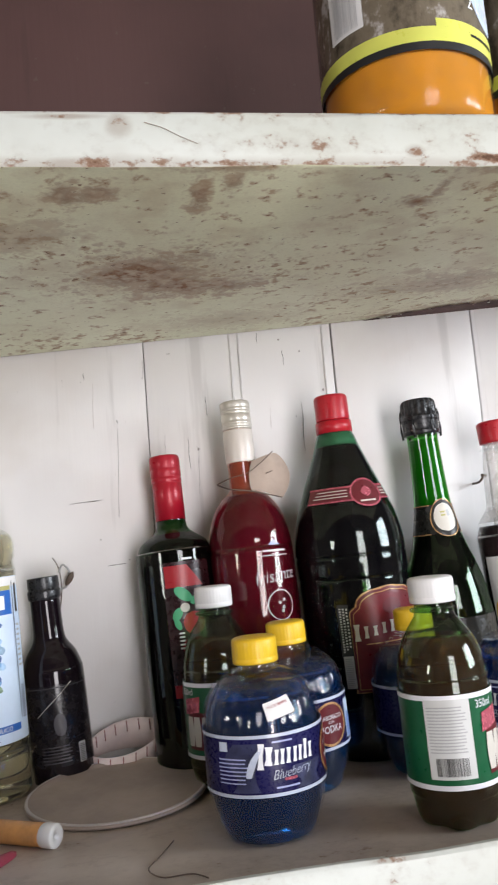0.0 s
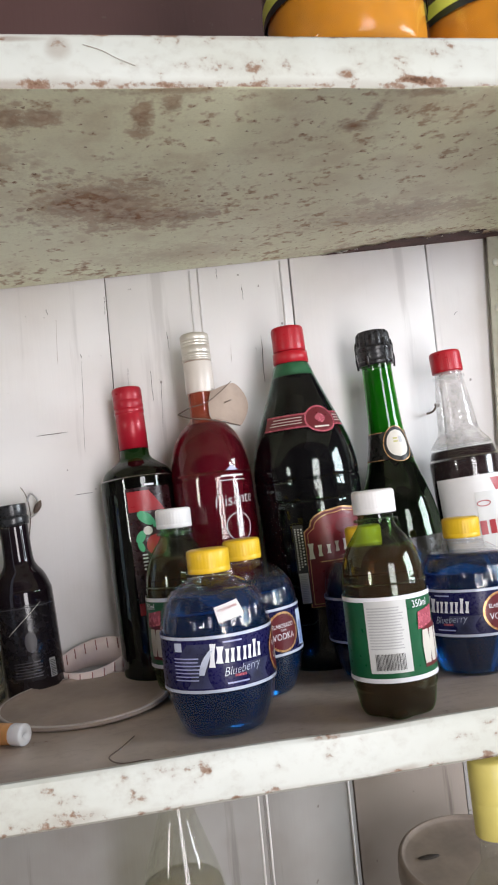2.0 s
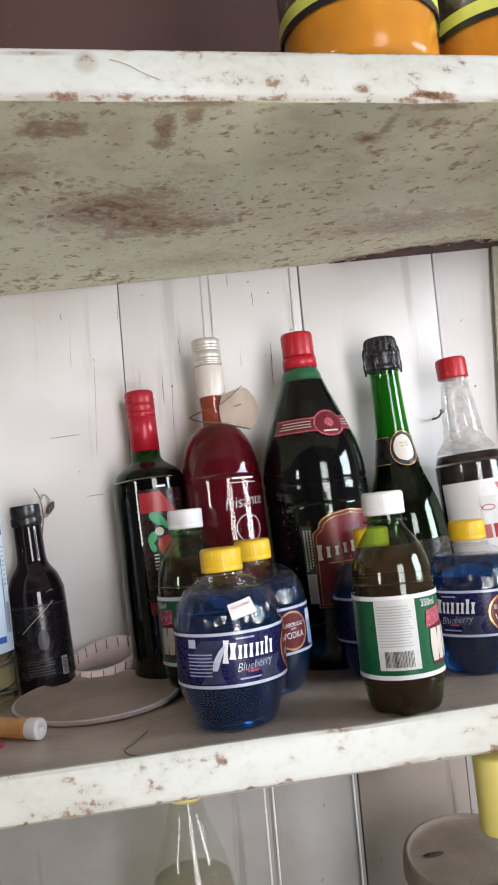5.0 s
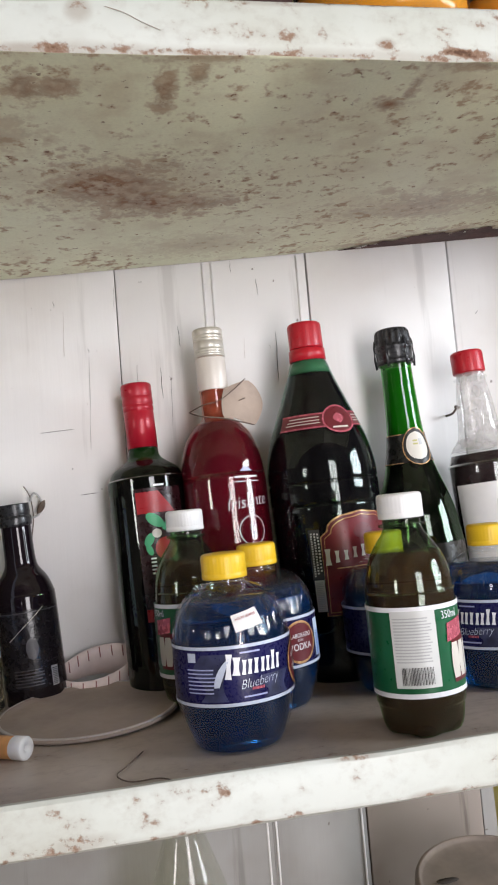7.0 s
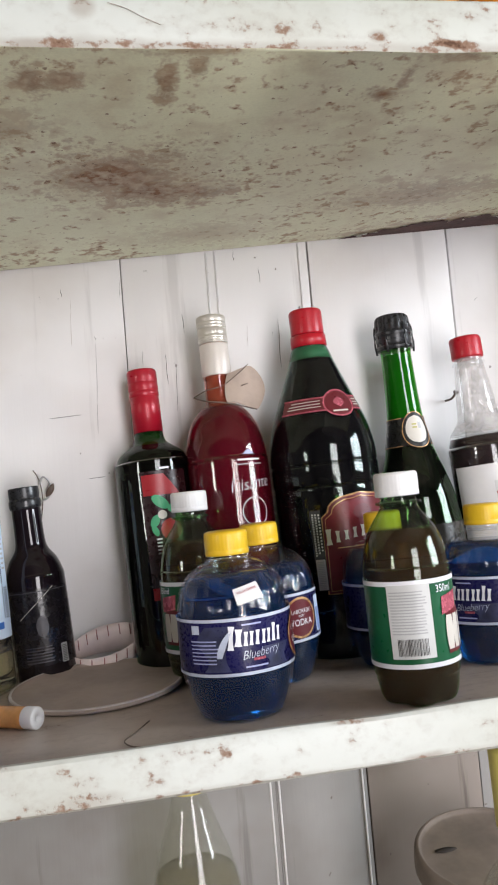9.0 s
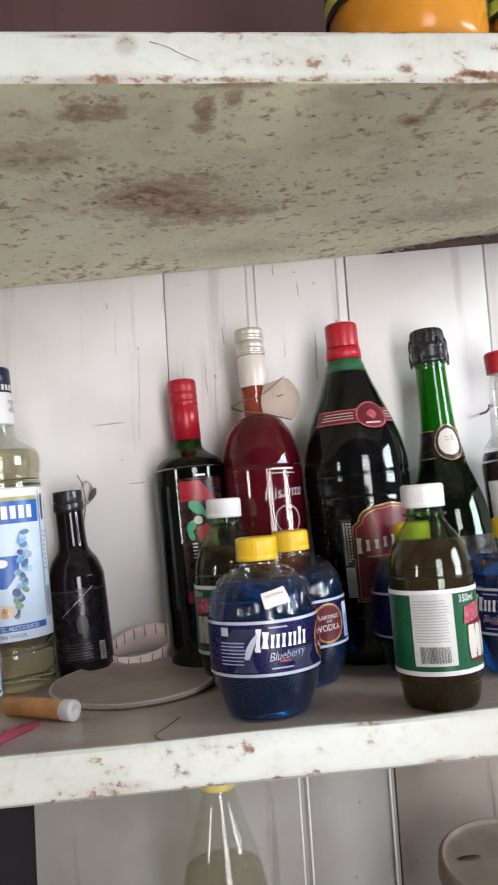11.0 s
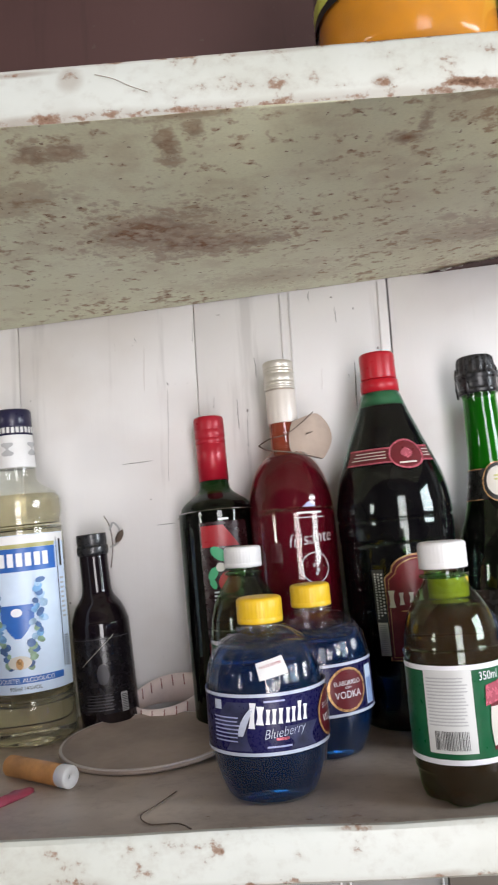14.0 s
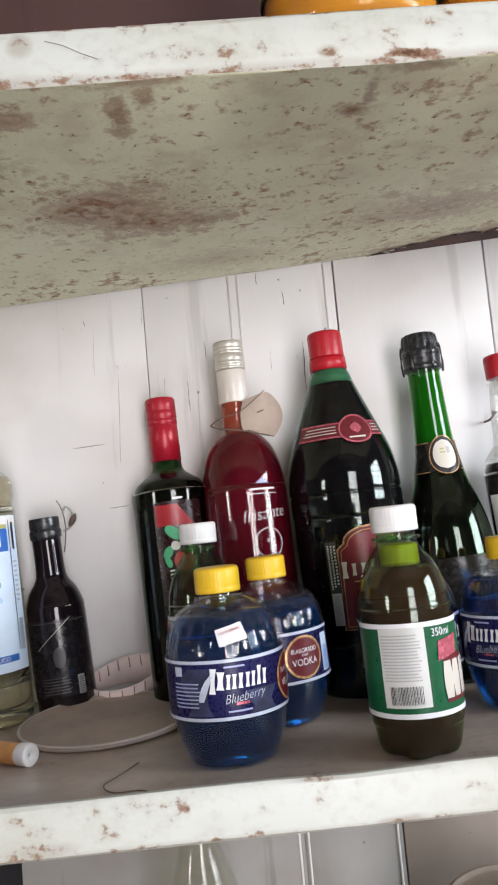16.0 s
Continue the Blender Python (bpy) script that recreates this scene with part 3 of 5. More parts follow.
def wall_boards():
    """White painted boards behind the shelves, each with worn edges, and a bead along some joints."""
    wall = structure("wall_north", box(bmesh.new(), (-2.0, 0.425, 0), (2.0, 0.50, 2.6)), m_brown, label="boarded back wall")
    joints = [-1.05, -0.80, -0.575, -0.385, -0.208, -0.0150, 0.1405, 0.300]
    for k, (a, b) in enumerate(zip(joints, joints[1:])):
        off = 0.0008 * math.sin(k * 2.3)
        gap = 0.0011 if k in (5, 6) else 0.0004
        bm = box(bmesh.new(), (a + gap, WALL + off, 1.195), (b - gap, 0.424, max(back_z(a), back_z(b)) + 0.012), 0.0016 if k > 5 else 0.0006)
        ob = new("board", mesh_of("board", bm, m_board))
        ob.parent = wall
    # The white ones here use tones with shade painted in; m_dark is wood.
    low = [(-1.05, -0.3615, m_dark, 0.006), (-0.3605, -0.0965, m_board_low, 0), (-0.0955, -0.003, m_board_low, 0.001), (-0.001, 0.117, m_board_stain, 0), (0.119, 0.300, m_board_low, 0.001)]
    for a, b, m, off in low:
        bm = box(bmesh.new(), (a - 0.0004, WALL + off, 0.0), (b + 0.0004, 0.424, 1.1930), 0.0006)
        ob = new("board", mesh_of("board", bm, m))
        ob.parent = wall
    for x, z0, z1 in ((-0.1215, 1.205, 1.592), (-0.1125, 1.205, 1.593), (-0.0245, 1.205, 1.598), (-0.101, 0.82, 1.18), (-0.0925, 0.82, 1.18), (-0.0075, 0.82, 1.18)):
        ob = new("bead", mesh_of("bead", tube([(x, WALL + 0.0002, z0), (x, WALL + 0.0002, z1)], 0.0011), m_board))
        ob.parent = wall
    # cracks and scratches in the paint
    for k, (x, z, dx, dz) in enumerate(((-0.093, 1.594, 0.0, -0.012), (-0.287, 1.433, 0.031, 0.002), (-0.255, 1.372, 0.018, 0.001), (-0.068, 1.575, 0.001, -0.016), (-0.150, 1.53, 0.001, -0.02), (-0.052, 1.52, -0.001, -0.05), (-0.17, 1.49, 0.0005, -0.03), (0.165, 1.53, 0.004, 0.004), (-0.268, 1.56, 0.001, -0.007), (-0.238, 1.512, 0.001, -0.004))):
        pts = [(x + dx * s + 0.0003 * math.sin(9 * s + k), WALL - 0.0001, z + dz * s) for s in np.linspace(0, 1, 7)]
        ob = new("crack", mesh_of("crack", tube(pts, [0.0001, 0.0002, 0.0003, 0.0002, 0.0003, 0.0002, 0.0001], 5), m_seam))
        ob.parent = wall
    rnd = random.Random(12)
    for k in range(18):
        x, z, n_ = rnd.uniform(-0.27, 0.12), rnd.uniform(1.38, 1.585), 9
        run = rnd.choice((0.004, 0.008, 0.02, 0.045, 0.09))
        pts = [(x + 0.0002 * math.sin(9 * q + k) - 0.004 * run / 0.09 * q, WALL - 0.0002 + 0.0008 * (k % 2), min(z, back_z(x) - 0.004) - run * q) for q in np.linspace(0, 1, n_)]
        ob = new("crack", mesh_of("crack", tube(pts, [0.00008] + [rnd.uniform(0.00006, 0.00019) for _ in range(n_ - 2)] + [0.00006], 5), m_seam if k % 3 else m_stripe_rust))
        ob.parent = wall
    return wall


wall_boards()


def post():
    """Painted angle-iron upright with a row of bolt heads."""
    p = thing("shelf_upright", pose(0.2095, 0.391, 1.61, 0, 3.6, 0), "grey-green painted steel shelf upright with bolt heads", "shelf post")
    bm = box(bmesh.new(), (0, 0, -1.62), (0.045, 0.003, 0.30), 0.0008)
    box(bm, (0.042, -0.030, -1.62), (0.045, 0.0, 0.30), 0.0008)
    part("angle_iron", bm, m_post, p)
    for k in range(14):
        z = 0.075 - 0.0505 * k
        part("bolt_head", lathe(smooth_prof([(0.0042, 0), (0.0042, 0.0012), (0.0030, 0.0024), (0.0008, 0.0030)], 3), 16), m_rivet, p).matrix_local = pose(0.0085, 0.0, z, 90, 0, 0)
    return p


post()


# A small brown wall hook, simplified here to the shape of a bent nail.
def nail():
    n = thing("wall_hook", pose(0.121, 0.400, 1.424), "small brown hook on the white boards, shaped as a bent nail", "nail")
    part("shank", tube(curve_points([(0, 0, 0), (0.002, -0.012, 0.001), (0.004, -0.018, 0.006)]), 0.0012), m_wire, n)
    part("head", lathe([(0.0030, 0), (0.0030, 0.001)], 12), m_wire, n).matrix_local = pose(0.0042, -0.0182, 0.0062, 40, 0, 0)


nail()


# ---- the room round the camera ----
def room():
    structure("floor", box(bmesh.new(), (-2.0, -2.1, -0.06), (2.0, 0.425, 0.0)), m_floor)
    structure("ceiling", box(bmesh.new(), (-2.1, -2.2, 2.6), (2.1, 0.5, 2.7)), m_ceiling)
    bm = bmesh.new()
    for lo, hi in (((-2.1, -2.2, 0), (-2.0, -1.40, 2.6)), ((-2.1, -1.10, 0), (-2.0, 0.5, 2.6)), ((-2.1, -1.40, 0), (-2.0, -1.10, 1.4)), ((-2.1, -1.40, 1.8), (-2.0, -1.10, 2.6))):
        box(bm, lo, hi)
    structure("wall_west", bm, m_room)
    bm = bmesh.new()
    for lo, hi in (((2.0, -2.2, 0), (2.1, -1.2, 2.6)), ((2.0, -0.3, 0), (2.1, 0.5, 2.6)), ((2.0, -1.2, 0), (2.1, -0.3, 1.40)), ((2.0, -1.2, 2.20), (2.1, -0.3, 2.6))):
        box(bm, lo, hi)
    structure("wall_east", bm, m_room)
    bm = bmesh.new()
    for lo, hi in (((-2.0, -2.2, 0), (0.01, -2.1, 2.6)), ((0.63, -2.2, 0), (2.0, -2.1, 2.6)), ((0.01, -2.2, 2.15), (0.63, -2.1, 2.6))):
        box(bm, lo, hi)
    structure("wall_south", bm, m_room)
    structure("ground", box(bmesh.new(), (-60, -80, -0.3), (60, 60, -0.08)), m_ground)


room()


# ---- bottles ----
def stand(x, y, top_x, h, z=SHELF, back=0.0, turn=0.0, size=1.0):
    """A bottle's pose on a shelf: its top leans to top_x, and back by some degrees; size scales its pattern."""
    lean = math.degrees(math.atan2(top_x - x, h))
    return pose(x, y, z, -back, lean, 0) @ pose(0, 0, 0, 0, 0, turn) @ Matrix.Diagonal((size, size, size, 1))


KEG = smooth_prof([(0.0235, 0.0), (0.0275, 0.0012), (0.0305, 0.006), (0.0345, 0.017), (0.0368, 0.028), (0.0374, 0.036), (0.0374, 0.064), (0.0366, 0.074), (0.0335, 0.0845), (0.0275, 0.0935), (0.0195, 0.0990), (0.0138, 0.1010), (0.0125, 0.1030), (0.0125, 0.1070)], 4)


def keg_bottle(m, label, sticker=True, level=0.0925):
    """Squat ribbed plastic bottle of blue drink with a yellow cap."""
    b = thing("keg_bottle", m, label, "bottle", "blue drink bottles")
    part("body", lathe(KEG, 96, ribs(22, 0.030, 0.068, 0.101)), m_kegwall, b)
    part("liquid", lathe(inner(KEG, level), 48), m_blue, b, "blue drink")
    part("neck_ring", lathe([(0.0130, 0.1000), (0.0158, 0.1005), (0.0158, 0.1020), (0.0130, 0.1025)], 32), m_kegwall, b)
    part("cap", screw_cap(0.0146, 0.1045, 0.1205), m_yellow, b, "yellow ridged screw cap")
    s = Skin(KEG, 0.0006)
    lab = part("label", s.wrap(-178, 178, 0.0325, 0.0670), m_labelblue, b, "dark blue wrap label with silver bands")
    for z in (0.0320, 0.0657):
        part("band", s.wrap(-178, 178, z, z + 0.0020, 1, 0.0003), m_bandgrey, lab)
    # the drawn name: pale strokes, not letters
    for u, w, z0, z1 in ((3, 0.0034, 0.0480, 0.0628), (10, 0.0040, 0.0500, 0.0606), (17, 0.0022, 0.0500, 0.0586), (22.5, 0.0022, 0.0500, 0.0586), (28.5, 0.0024, 0.0500, 0.0588), (35, 0.0022, 0.0500, 0.0586), (40.5, 0.0022, 0.0500, 0.0586), (46.5, 0.0024, 0.0500, 0.0612), (52.5, 0.0024, 0.0500, 0.0588)):
        part("name_stroke", s.rows(u, z0, z1, lambda q, w=w: -w / 2 * (1.2 - 0.5 * math.sin(math.pi * q)), lambda q, w=w: w / 2 * (1.2 - 0.5 * math.sin(math.pi * q)), n=4, m=2, rot=-6, lift=0.0004), m_print, lab)
    part("swash", s.rows(-4, 0.0435, 0.0600, lambda q: -0.0050 + 0.009 * q * q, lambda q: -0.0018 + 0.0072 * q, n=8, m=2, lift=0.0004), m_bandgrey, lab)
    part("dim_shape", s.rows(-8, 0.0350, 0.0630, lambda q: -0.0120 + 0.004 * math.sin(7 * q), lambda q: 0.0060 - 0.003 * math.sin(5 * q), n=10, m=4, lift=0.0002), m_dimblue, lab)
    part("dim_shape", s.rows(50, 0.0345, 0.0480, lambda q: -0.0100 + 0.003 * math.sin(6 * q), lambda q: 0.0090 - 0.003 * math.sin(4 * q), n=8, m=4, lift=0.0002), m_dimblue, lab)
    part("flavour", s.text(31, 0.0450, "Blueberry", 0.0078, 0.82, 0.45, 5, 0.0006, 0.0001), m_bandgrey, lab)
    part("top_line", s.lines(24, 0.0625, 0.0640, 0.013, 1, 0.7, 3, lift=0.0004), m_softprint, lab)
    part("pink_line", s.lines(29, 0.0405, 0.0425, 0.008, 1, 0.8, 4, lift=0.0004), m_pink, lab)
    part("volume_line", s.lines(27, 0.0365, 0.0380, 0.016, 1, 0.7, 5, lift=0.0004), m_softprint, lab)
    part("mark", s.patch(-33, 0.0585, 0.0640, 0.0060, lift=0.0004), m_bandgrey, lab)
    part("small_print", s.lines(-24, 0.0400, 0.0560, 0.020, 7, 0.35, 6, lift=0.0004), m_softprint, lab)
    seal = part("seal", s.disc(92, 0.0495, 0.0150, 0.0150, lift=0.0004), m_maroon, lab, "round maroon seal with gold rim")
    part("rim", s.ring(92, 0.0495, 0.0150, 0.0150, 0.0016, 0.0007), m_gold, seal)
    part("lettering", s.text(92, 0.0540, "ELABORADO", 0.0044, 0.8, 0, 0, 0.0008), m_print, seal)
    part("lettering", s.text(92, 0.0508, "COM", 0.0024, 0.9, 0, 0, 0.0008), m_print, seal)
    part("lettering", s.text(92, 0.0460, "VODKA", 0.0068, 0.85, 0, 0, 0.0008), m_print, seal)
    part("bar_code_panel", s.patch(126, 0.036, 0.0625, 0.0095, lift=0.0004), m_skyprint, lab)
    part("bar_code", s.lines(126, 0.037, 0.0540, 0.008, 14, 0.5, 8, lift=0.0007), m_royal, lab)
    if sticker:
        st = part("price_sticker", s.patch(24, 0.0768, 0.0868, 0.0165, rot=12, n=8, lift=0.0022), m_paper, b, "white price sticker")
        part("lettering", s.text(23, 0.0838, "VOLTE SEMPRE", 0.0021, 0.9, 0, 12, 0.0027), m_red, st)
    return b


keg_bottle(stand(-0.1510, 0.178, -0.1532, 0.12, turn=-15, size=1.048), "squat plastic bottle of blue drink, yellow cap and price sticker")
keg_bottle(stand(-0.1112, 0.256, -0.1160, 0.12, turn=-64, size=1.045), "squat plastic bottle of blue drink, turned to its maroon seal", True, 0.0880)
keg_bottle(stand(-0.0050, 0.262, -0.0085, 0.12, turn=0, size=1.045), "squat blue drink bottle half hidden behind the soda", False, 0.0930)
keg_bottle(stand(0.0690, 0.235, 0.0690, 0.12, turn=-80, size=1.045), "squat plastic bottle of blue drink showing a maroon seal", False, 0.0920)
keg_bottle(stand(-0.3725, 0.152, -0.3745, 0.12, turn=-44, size=1.045), "squat plastic bottle of blue drink beside the liquor bottles", False, 0.0910)

SODA = smooth_prof([(0.0190, 0.0), (0.0230, 0.002), (0.0258, 0.008), (0.0273, 0.018), (0.0285, 0.026), (0.0285, 0.083), (0.0282, 0.090), (0.0268, 0.100), (0.0235, 0.1105), (0.0184, 0.1190), (0.0138, 0.1255), (0.0122, 0.1300), (0.0122, 0.1350)], 4)


def soda_bottle(m, label, level=0.113):
    """Small green plastic soda bottle with a petal foot, white cap and green label."""
    b = thing("soda_bottle", m, label, "bottle", "small soda bottles")
    petals = lambda a, z: 1 + (0.10 * math.cos(5 * a) - 0.08) * max(0, 1 - z / 0.015)
    part("body", lathe(SODA, 80, petals), m_greenpet, b)
    part("liquid", lathe(inner(SODA, level, 0.0007), 60, petals), m_cola, b, "brown soda")
    part("neck_ring", lathe([(0.0122, 0.1290), (0.0152, 0.1296), (0.0152, 0.1312), (0.0122, 0.1318)], 32), m_greenpet, b)
    part("cap", screw_cap(0.0146, 0.1350, 0.1510), m_white, b, "white ridged screw cap")
    s = Skin(SODA, 0.0006)
    lab = part("label", s.wrap(-178, 178, 0.0275, 0.0815), m_labelgreen, b, "green wrap label with white bands")
    for z in (0.0262, 0.0785):
        part("band", s.wrap(-178, 178, z, z + 0.0030, 1, 0.0003), m_print, lab)
    panel = part("panel", s.patch(-3, 0.0325, 0.0790, 0.0275, lift=0.0004), m_greyfoil, lab, "silver grey panel of small print")
    part("small_print", s.lines(-4, 0.0480, 0.0760, 0.0230, 15, 0.4, 11, lift=0.0008), m_greyprint, panel)
    part("bar_code", s.lines(-3, 0.0345, 0.0450, 0.0190, 22, 0.55, 12, True, lift=0.0008), m_inkblack, panel)
    part("volume", s.text(46, 0.0745, "350ml", 0.0068, 0.8, 0, 0, 0.0006), m_print, lab)
    # the drawn name: pale strokes with a dark rim
    part("name_mark", s.rows(50, 0.0590, 0.0700, lambda q: -0.007 + 0.003 * q, lambda q: 0.009 + 0.003 * q, n=5, m=4, rot=10, lift=0.0006), m_pink, lab)
    part("ground_patch", s.patch(74, 0.0330, 0.0600, 0.0290, lift=0.0003), m_maroon, lab)
    for u, w in ((50, 0.0072), (64, 0.0070), (77, 0.0040), (86, 0.0040), (97, 0.0070)):
        part("name_stroke", s.rows(u, 0.0355, 0.0570, lambda q, w=w: -w / 2 * (0.75 + 0.25 * math.sin(math.pi * q)), lambda q, w=w: w / 2 * (0.75 + 0.25 * math.sin(math.pi * q)), n=5, m=2, lift=0.0007), m_medal, lab)
    return b


soda_bottle(stand(-0.0305, 0.152, -0.0335, 0.15, turn=-18, size=1.04), "small green plastic soda bottle with white cap, standing near the edge")
soda_bottle(stand(-0.1660, 0.286, -0.1680, 0.15, turn=-112, size=1.036), "small green soda bottle with white cap beside the wine bottles", 0.112)


def wine_bottle():
    prof = smooth_prof([(0.0300, 0.0), (0.0330, 0.002), (0.0338, 0.008), (0.0338, 0.165), (0.0332, 0.176), (0.0295, 0.1865), (0.0205, 0.1935), (0.0148, 0.1985), (0.0130, 0.2060), (0.0126, 0.2300), (0.0126, 0.2580)], 4)
    b = thing("wine_bottle", stand(-0.1850, 0.348, -0.1962, 0.264, back=4, turn=-10, size=1.04), "green glass wine bottle with red capsule, leaning back", "bottle")
    part("body", lathe(prof, 48), m_darkwall, b)
    part("neck_fill", lathe([(0.0145, 0.1955), (0.0125, 0.2000), (0.0120, 0.2065)], 32), m_neckgreen, b, "bright green empty neck")
    part("wine", lathe(inner(prof, 0.1945, 0.0005), 48), m_wine, b, "dark red wine")
    cap = [(0.0132, 0.2070), (0.0132, 0.2390), (0.0129, 0.2395), (0.0129, 0.2400), (0.0134, 0.2405), (0.0136, 0.2440), (0.0131, 0.2446), (0.0131, 0.2452), (0.0136, 0.2460), (0.0136, 0.2520), (0.0132, 0.2527), (0.0136, 0.2535), (0.0136, 0.2630), (0.0128, 0.2645), (0.005, 0.2647)]
    part("capsule", lathe(cap, 64), m_redfoil, b, "red foil capsule with screw rings")
    s = Skin(prof, 0.0005)
    lab = part("label", s.patch(22, 0.060, 0.1690, 0.042, n=10), plain("dark_red_label", (0.022, 0.004, 0.006), 0.3, 0.3, 60), b, "dark red label with fruit and leaves")
    part("top_band", s.rows(16, 0.148, 0.1660, lambda q: -0.016, lambda q: 0.016 - 0.013 * q, n=6, m=6, lift=0.0004), m_red, lab)
    part("leaf", s.disc(12, 0.1420, 0.0045, 0.0085, rot=50, lift=0.0006), m_leaf, lab)
    part("leaf", s.disc(2, 0.1260, 0.0035, 0.0060, rot=-30, lift=0.0006), m_leaf, lab)
    part("leaf", s.disc(1, 0.1180, 0.0025, 0.0050, rot=20, lift=0.0006), m_leaf, lab)
    part("leaf", s.disc(30, 0.1370, 0.0035, 0.0060, rot=-60, lift=0.0006), m_leaf, lab)
    part("flower", s.disc(13, 0.1310, 0.0038, 0.0038, lift=0.0007), m_medal, lab)
    part("fruit", s.disc(24, 0.1180, 0.0090, 0.0095, lift=0.0005), m_red, lab)
    part("fruit", s.disc(18, 0.0980, 0.0080, 0.0085, lift=0.0005), m_red, lab)
    part("side_print", s.lines(5, 0.0980, 0.1130, 0.0045, 5, 0.45, 21, lift=0.0006), m_print, lab)
    part("curl", s.ring(14, 0.0880, 0.0060, 0.0090, 0.0008, 0.0007), m_print, lab)
    part("foot_band", s.patch(22, 0.0600, 0.0700, 0.041, lift=0.0004), m_red, lab)
    part("head_line", s.lines(24, 0.1700, 0.1722, 0.010, 1, 0.8, 22, lift=0.0004), m_print, lab)


wine_bottle()


def rose_bottle():
    prof = smooth_prof([(0.0310, 0.0), (0.0350, 0.002), (0.0366, 0.010), (0.0372, 0.160), (0.0368, 0.180), (0.0345, 0.197), (0.0295, 0.2120), (0.0220, 0.2230), (0.0150, 0.2290), (0.0127, 0.2350), (0.0125, 0.2600), (0.0125, 0.3050)], 4)
    b = thing("rose_bottle", stand(-0.1198, 0.334, -0.1282, 0.311, back=3, turn=6, size=1.026), "bottle of rose wine with a silver screw cap", "bottle")
    part("body", lathe(prof, 48), m_rosewall, b)
    part("wine", lathe(inner(prof, 0.2260, 0.0005), 48), m_rose, b, "deep rose wine")
    part("neck_wine", lathe([(0.0112, 0.2268), (0.0112, 0.2560)], 32), m_amber, b, "pale amber neck")
    part("sleeve", lathe([(0.0133, 0.2555), (0.0134, 0.2560), (0.0134, 0.2840), (0.0130, 0.2850)], 48), m_cream, b, "cream foil sleeve")
    cap = [(0.0131, 0.2855)]
    for k in range(3):
        z = 0.2865 + k * 0.0022
        cap += [(0.0136, z), (0.0136, z + 0.0012), (0.0131, z + 0.0016)]
    cap += [(0.0135, 0.2940), (0.0135, 0.2995), (0.0130, 0.3000), (0.0136, 0.3006), (0.0136, 0.3022), (0.0131, 0.3027), (0.0136, 0.3033), (0.0136, 0.3050), (0.0131, 0.3055), (0.0136, 0.3062), (0.0136, 0.3105), (0.0128, 0.3115), (0.004, 0.3116)]
    part("screw_cap", lathe(cap, 72), m_silver, b, "ribbed silver screw cap")
    s = Skin(prof, 0.0006)
    part("lettering", s.text(16, 0.1530, "frisante", 0.0150, 0.9, 0.25, 6, 0.0, 0.00028), m_print, b)
    part("top_print", s.lines(17, 0.1735, 0.1760, 0.022, 1, 0.6, 31), m_print, b)
    part("hill_mark", s.rows(17, 0.1790, 0.1835, lambda q: -0.006 * (1 - q), lambda q: 0.006 * (1 - q) + 1e-4, n=4, m=4), m_softprint, b)
    part("rule", s.lines(17, 0.1700, 0.1706, 0.026, 1, 0.9, 32), m_print, b)
    part("circle_mark", s.ring(18, 0.1290, 0.0125, 0.0125, 0.0006), m_print, b)
    for d, z in ((16, 0.131), (21, 0.127), (19, 0.124), (22, 0.133)):
        part("bubble", s.ring(d, z, 0.0012, 0.0012, 0.0005), m_print, b)
    return b


rose_bottle()


def neck_tag():
    """A folded card tag that hangs round the rose bottle's neck."""
    t = thing("neck_tag", pose(-0.1255, 0.346, 1.4320), "brown card tag folded round the bottle neck", "tag")
    bm = bmesh.new()
    outline = smooth3([(0.006, 0.024, 0), (0.020, 0.029, 0), (0.030, 0.030, 0), (0.039, 0.019, 0), (0.041, 0.006, 0), (0.034, -0.008, 0), (0.028, -0.010, 0), (0.012, -0.003, 0), (0.004, -0.002, 0), (0.003, 0.012, 0), (0.006, 0.024, 0)], 4)[:-1]
    front = [bm.verts.new((p[0], -0.016 + 10 * (p[0] - 0.016) ** 2 + 0.1 * p[1], p[1])) for p in outline]
    rear = [bm.verts.new((v.co.x, v.co.y + 0.0008, v.co.z)) for v in front]
    bm.faces.new(front)
    bm.faces.new(rear[::-1])
    for k in range(len(front)):
        m = (k + 1) % len(front)
        bm.faces.new((front[k], rear[k], rear[m], front[m]))
    bmesh.ops.triangulate(bm, faces=[f for f in bm.faces if len(f.verts) > 4])
    part("card", bm, m_card, t)
    # Lower dark rod draws the shadow edge beneath the card.
    part("edge_line", tube(curve_points([(-0.025, 0.004, 0.006), (-0.016, -0.014, 0.000), (0.002, -0.0175, -0.003), (0.018, -0.0165, -0.007), (0.031, -0.0150, -0.0105)]), [0.0003] + [0.0007] * 22 + [0.0005] * 2, 6), m_wire, t, "dark line at the card's edge")
    part("edge_line", tube(curve_points([(-0.025, 0.004, 0.006), (-0.014, -0.014, 0.010), (0.000, -0.0170, 0.013), (0.014, -0.0165, 0.022), (0.026, -0.0145, 0.032)]), [0.0003] + [0.0005] * 22 + [0.0004] * 2, 6), m_wire, t, "dark line at the card's edge")
    part("slit", tube([(0.018, -0.0170, 0.012), (0.024, -0.0165, 0.014)], 0.0005, 5), m_wire, t)
    return t


neck_tag()


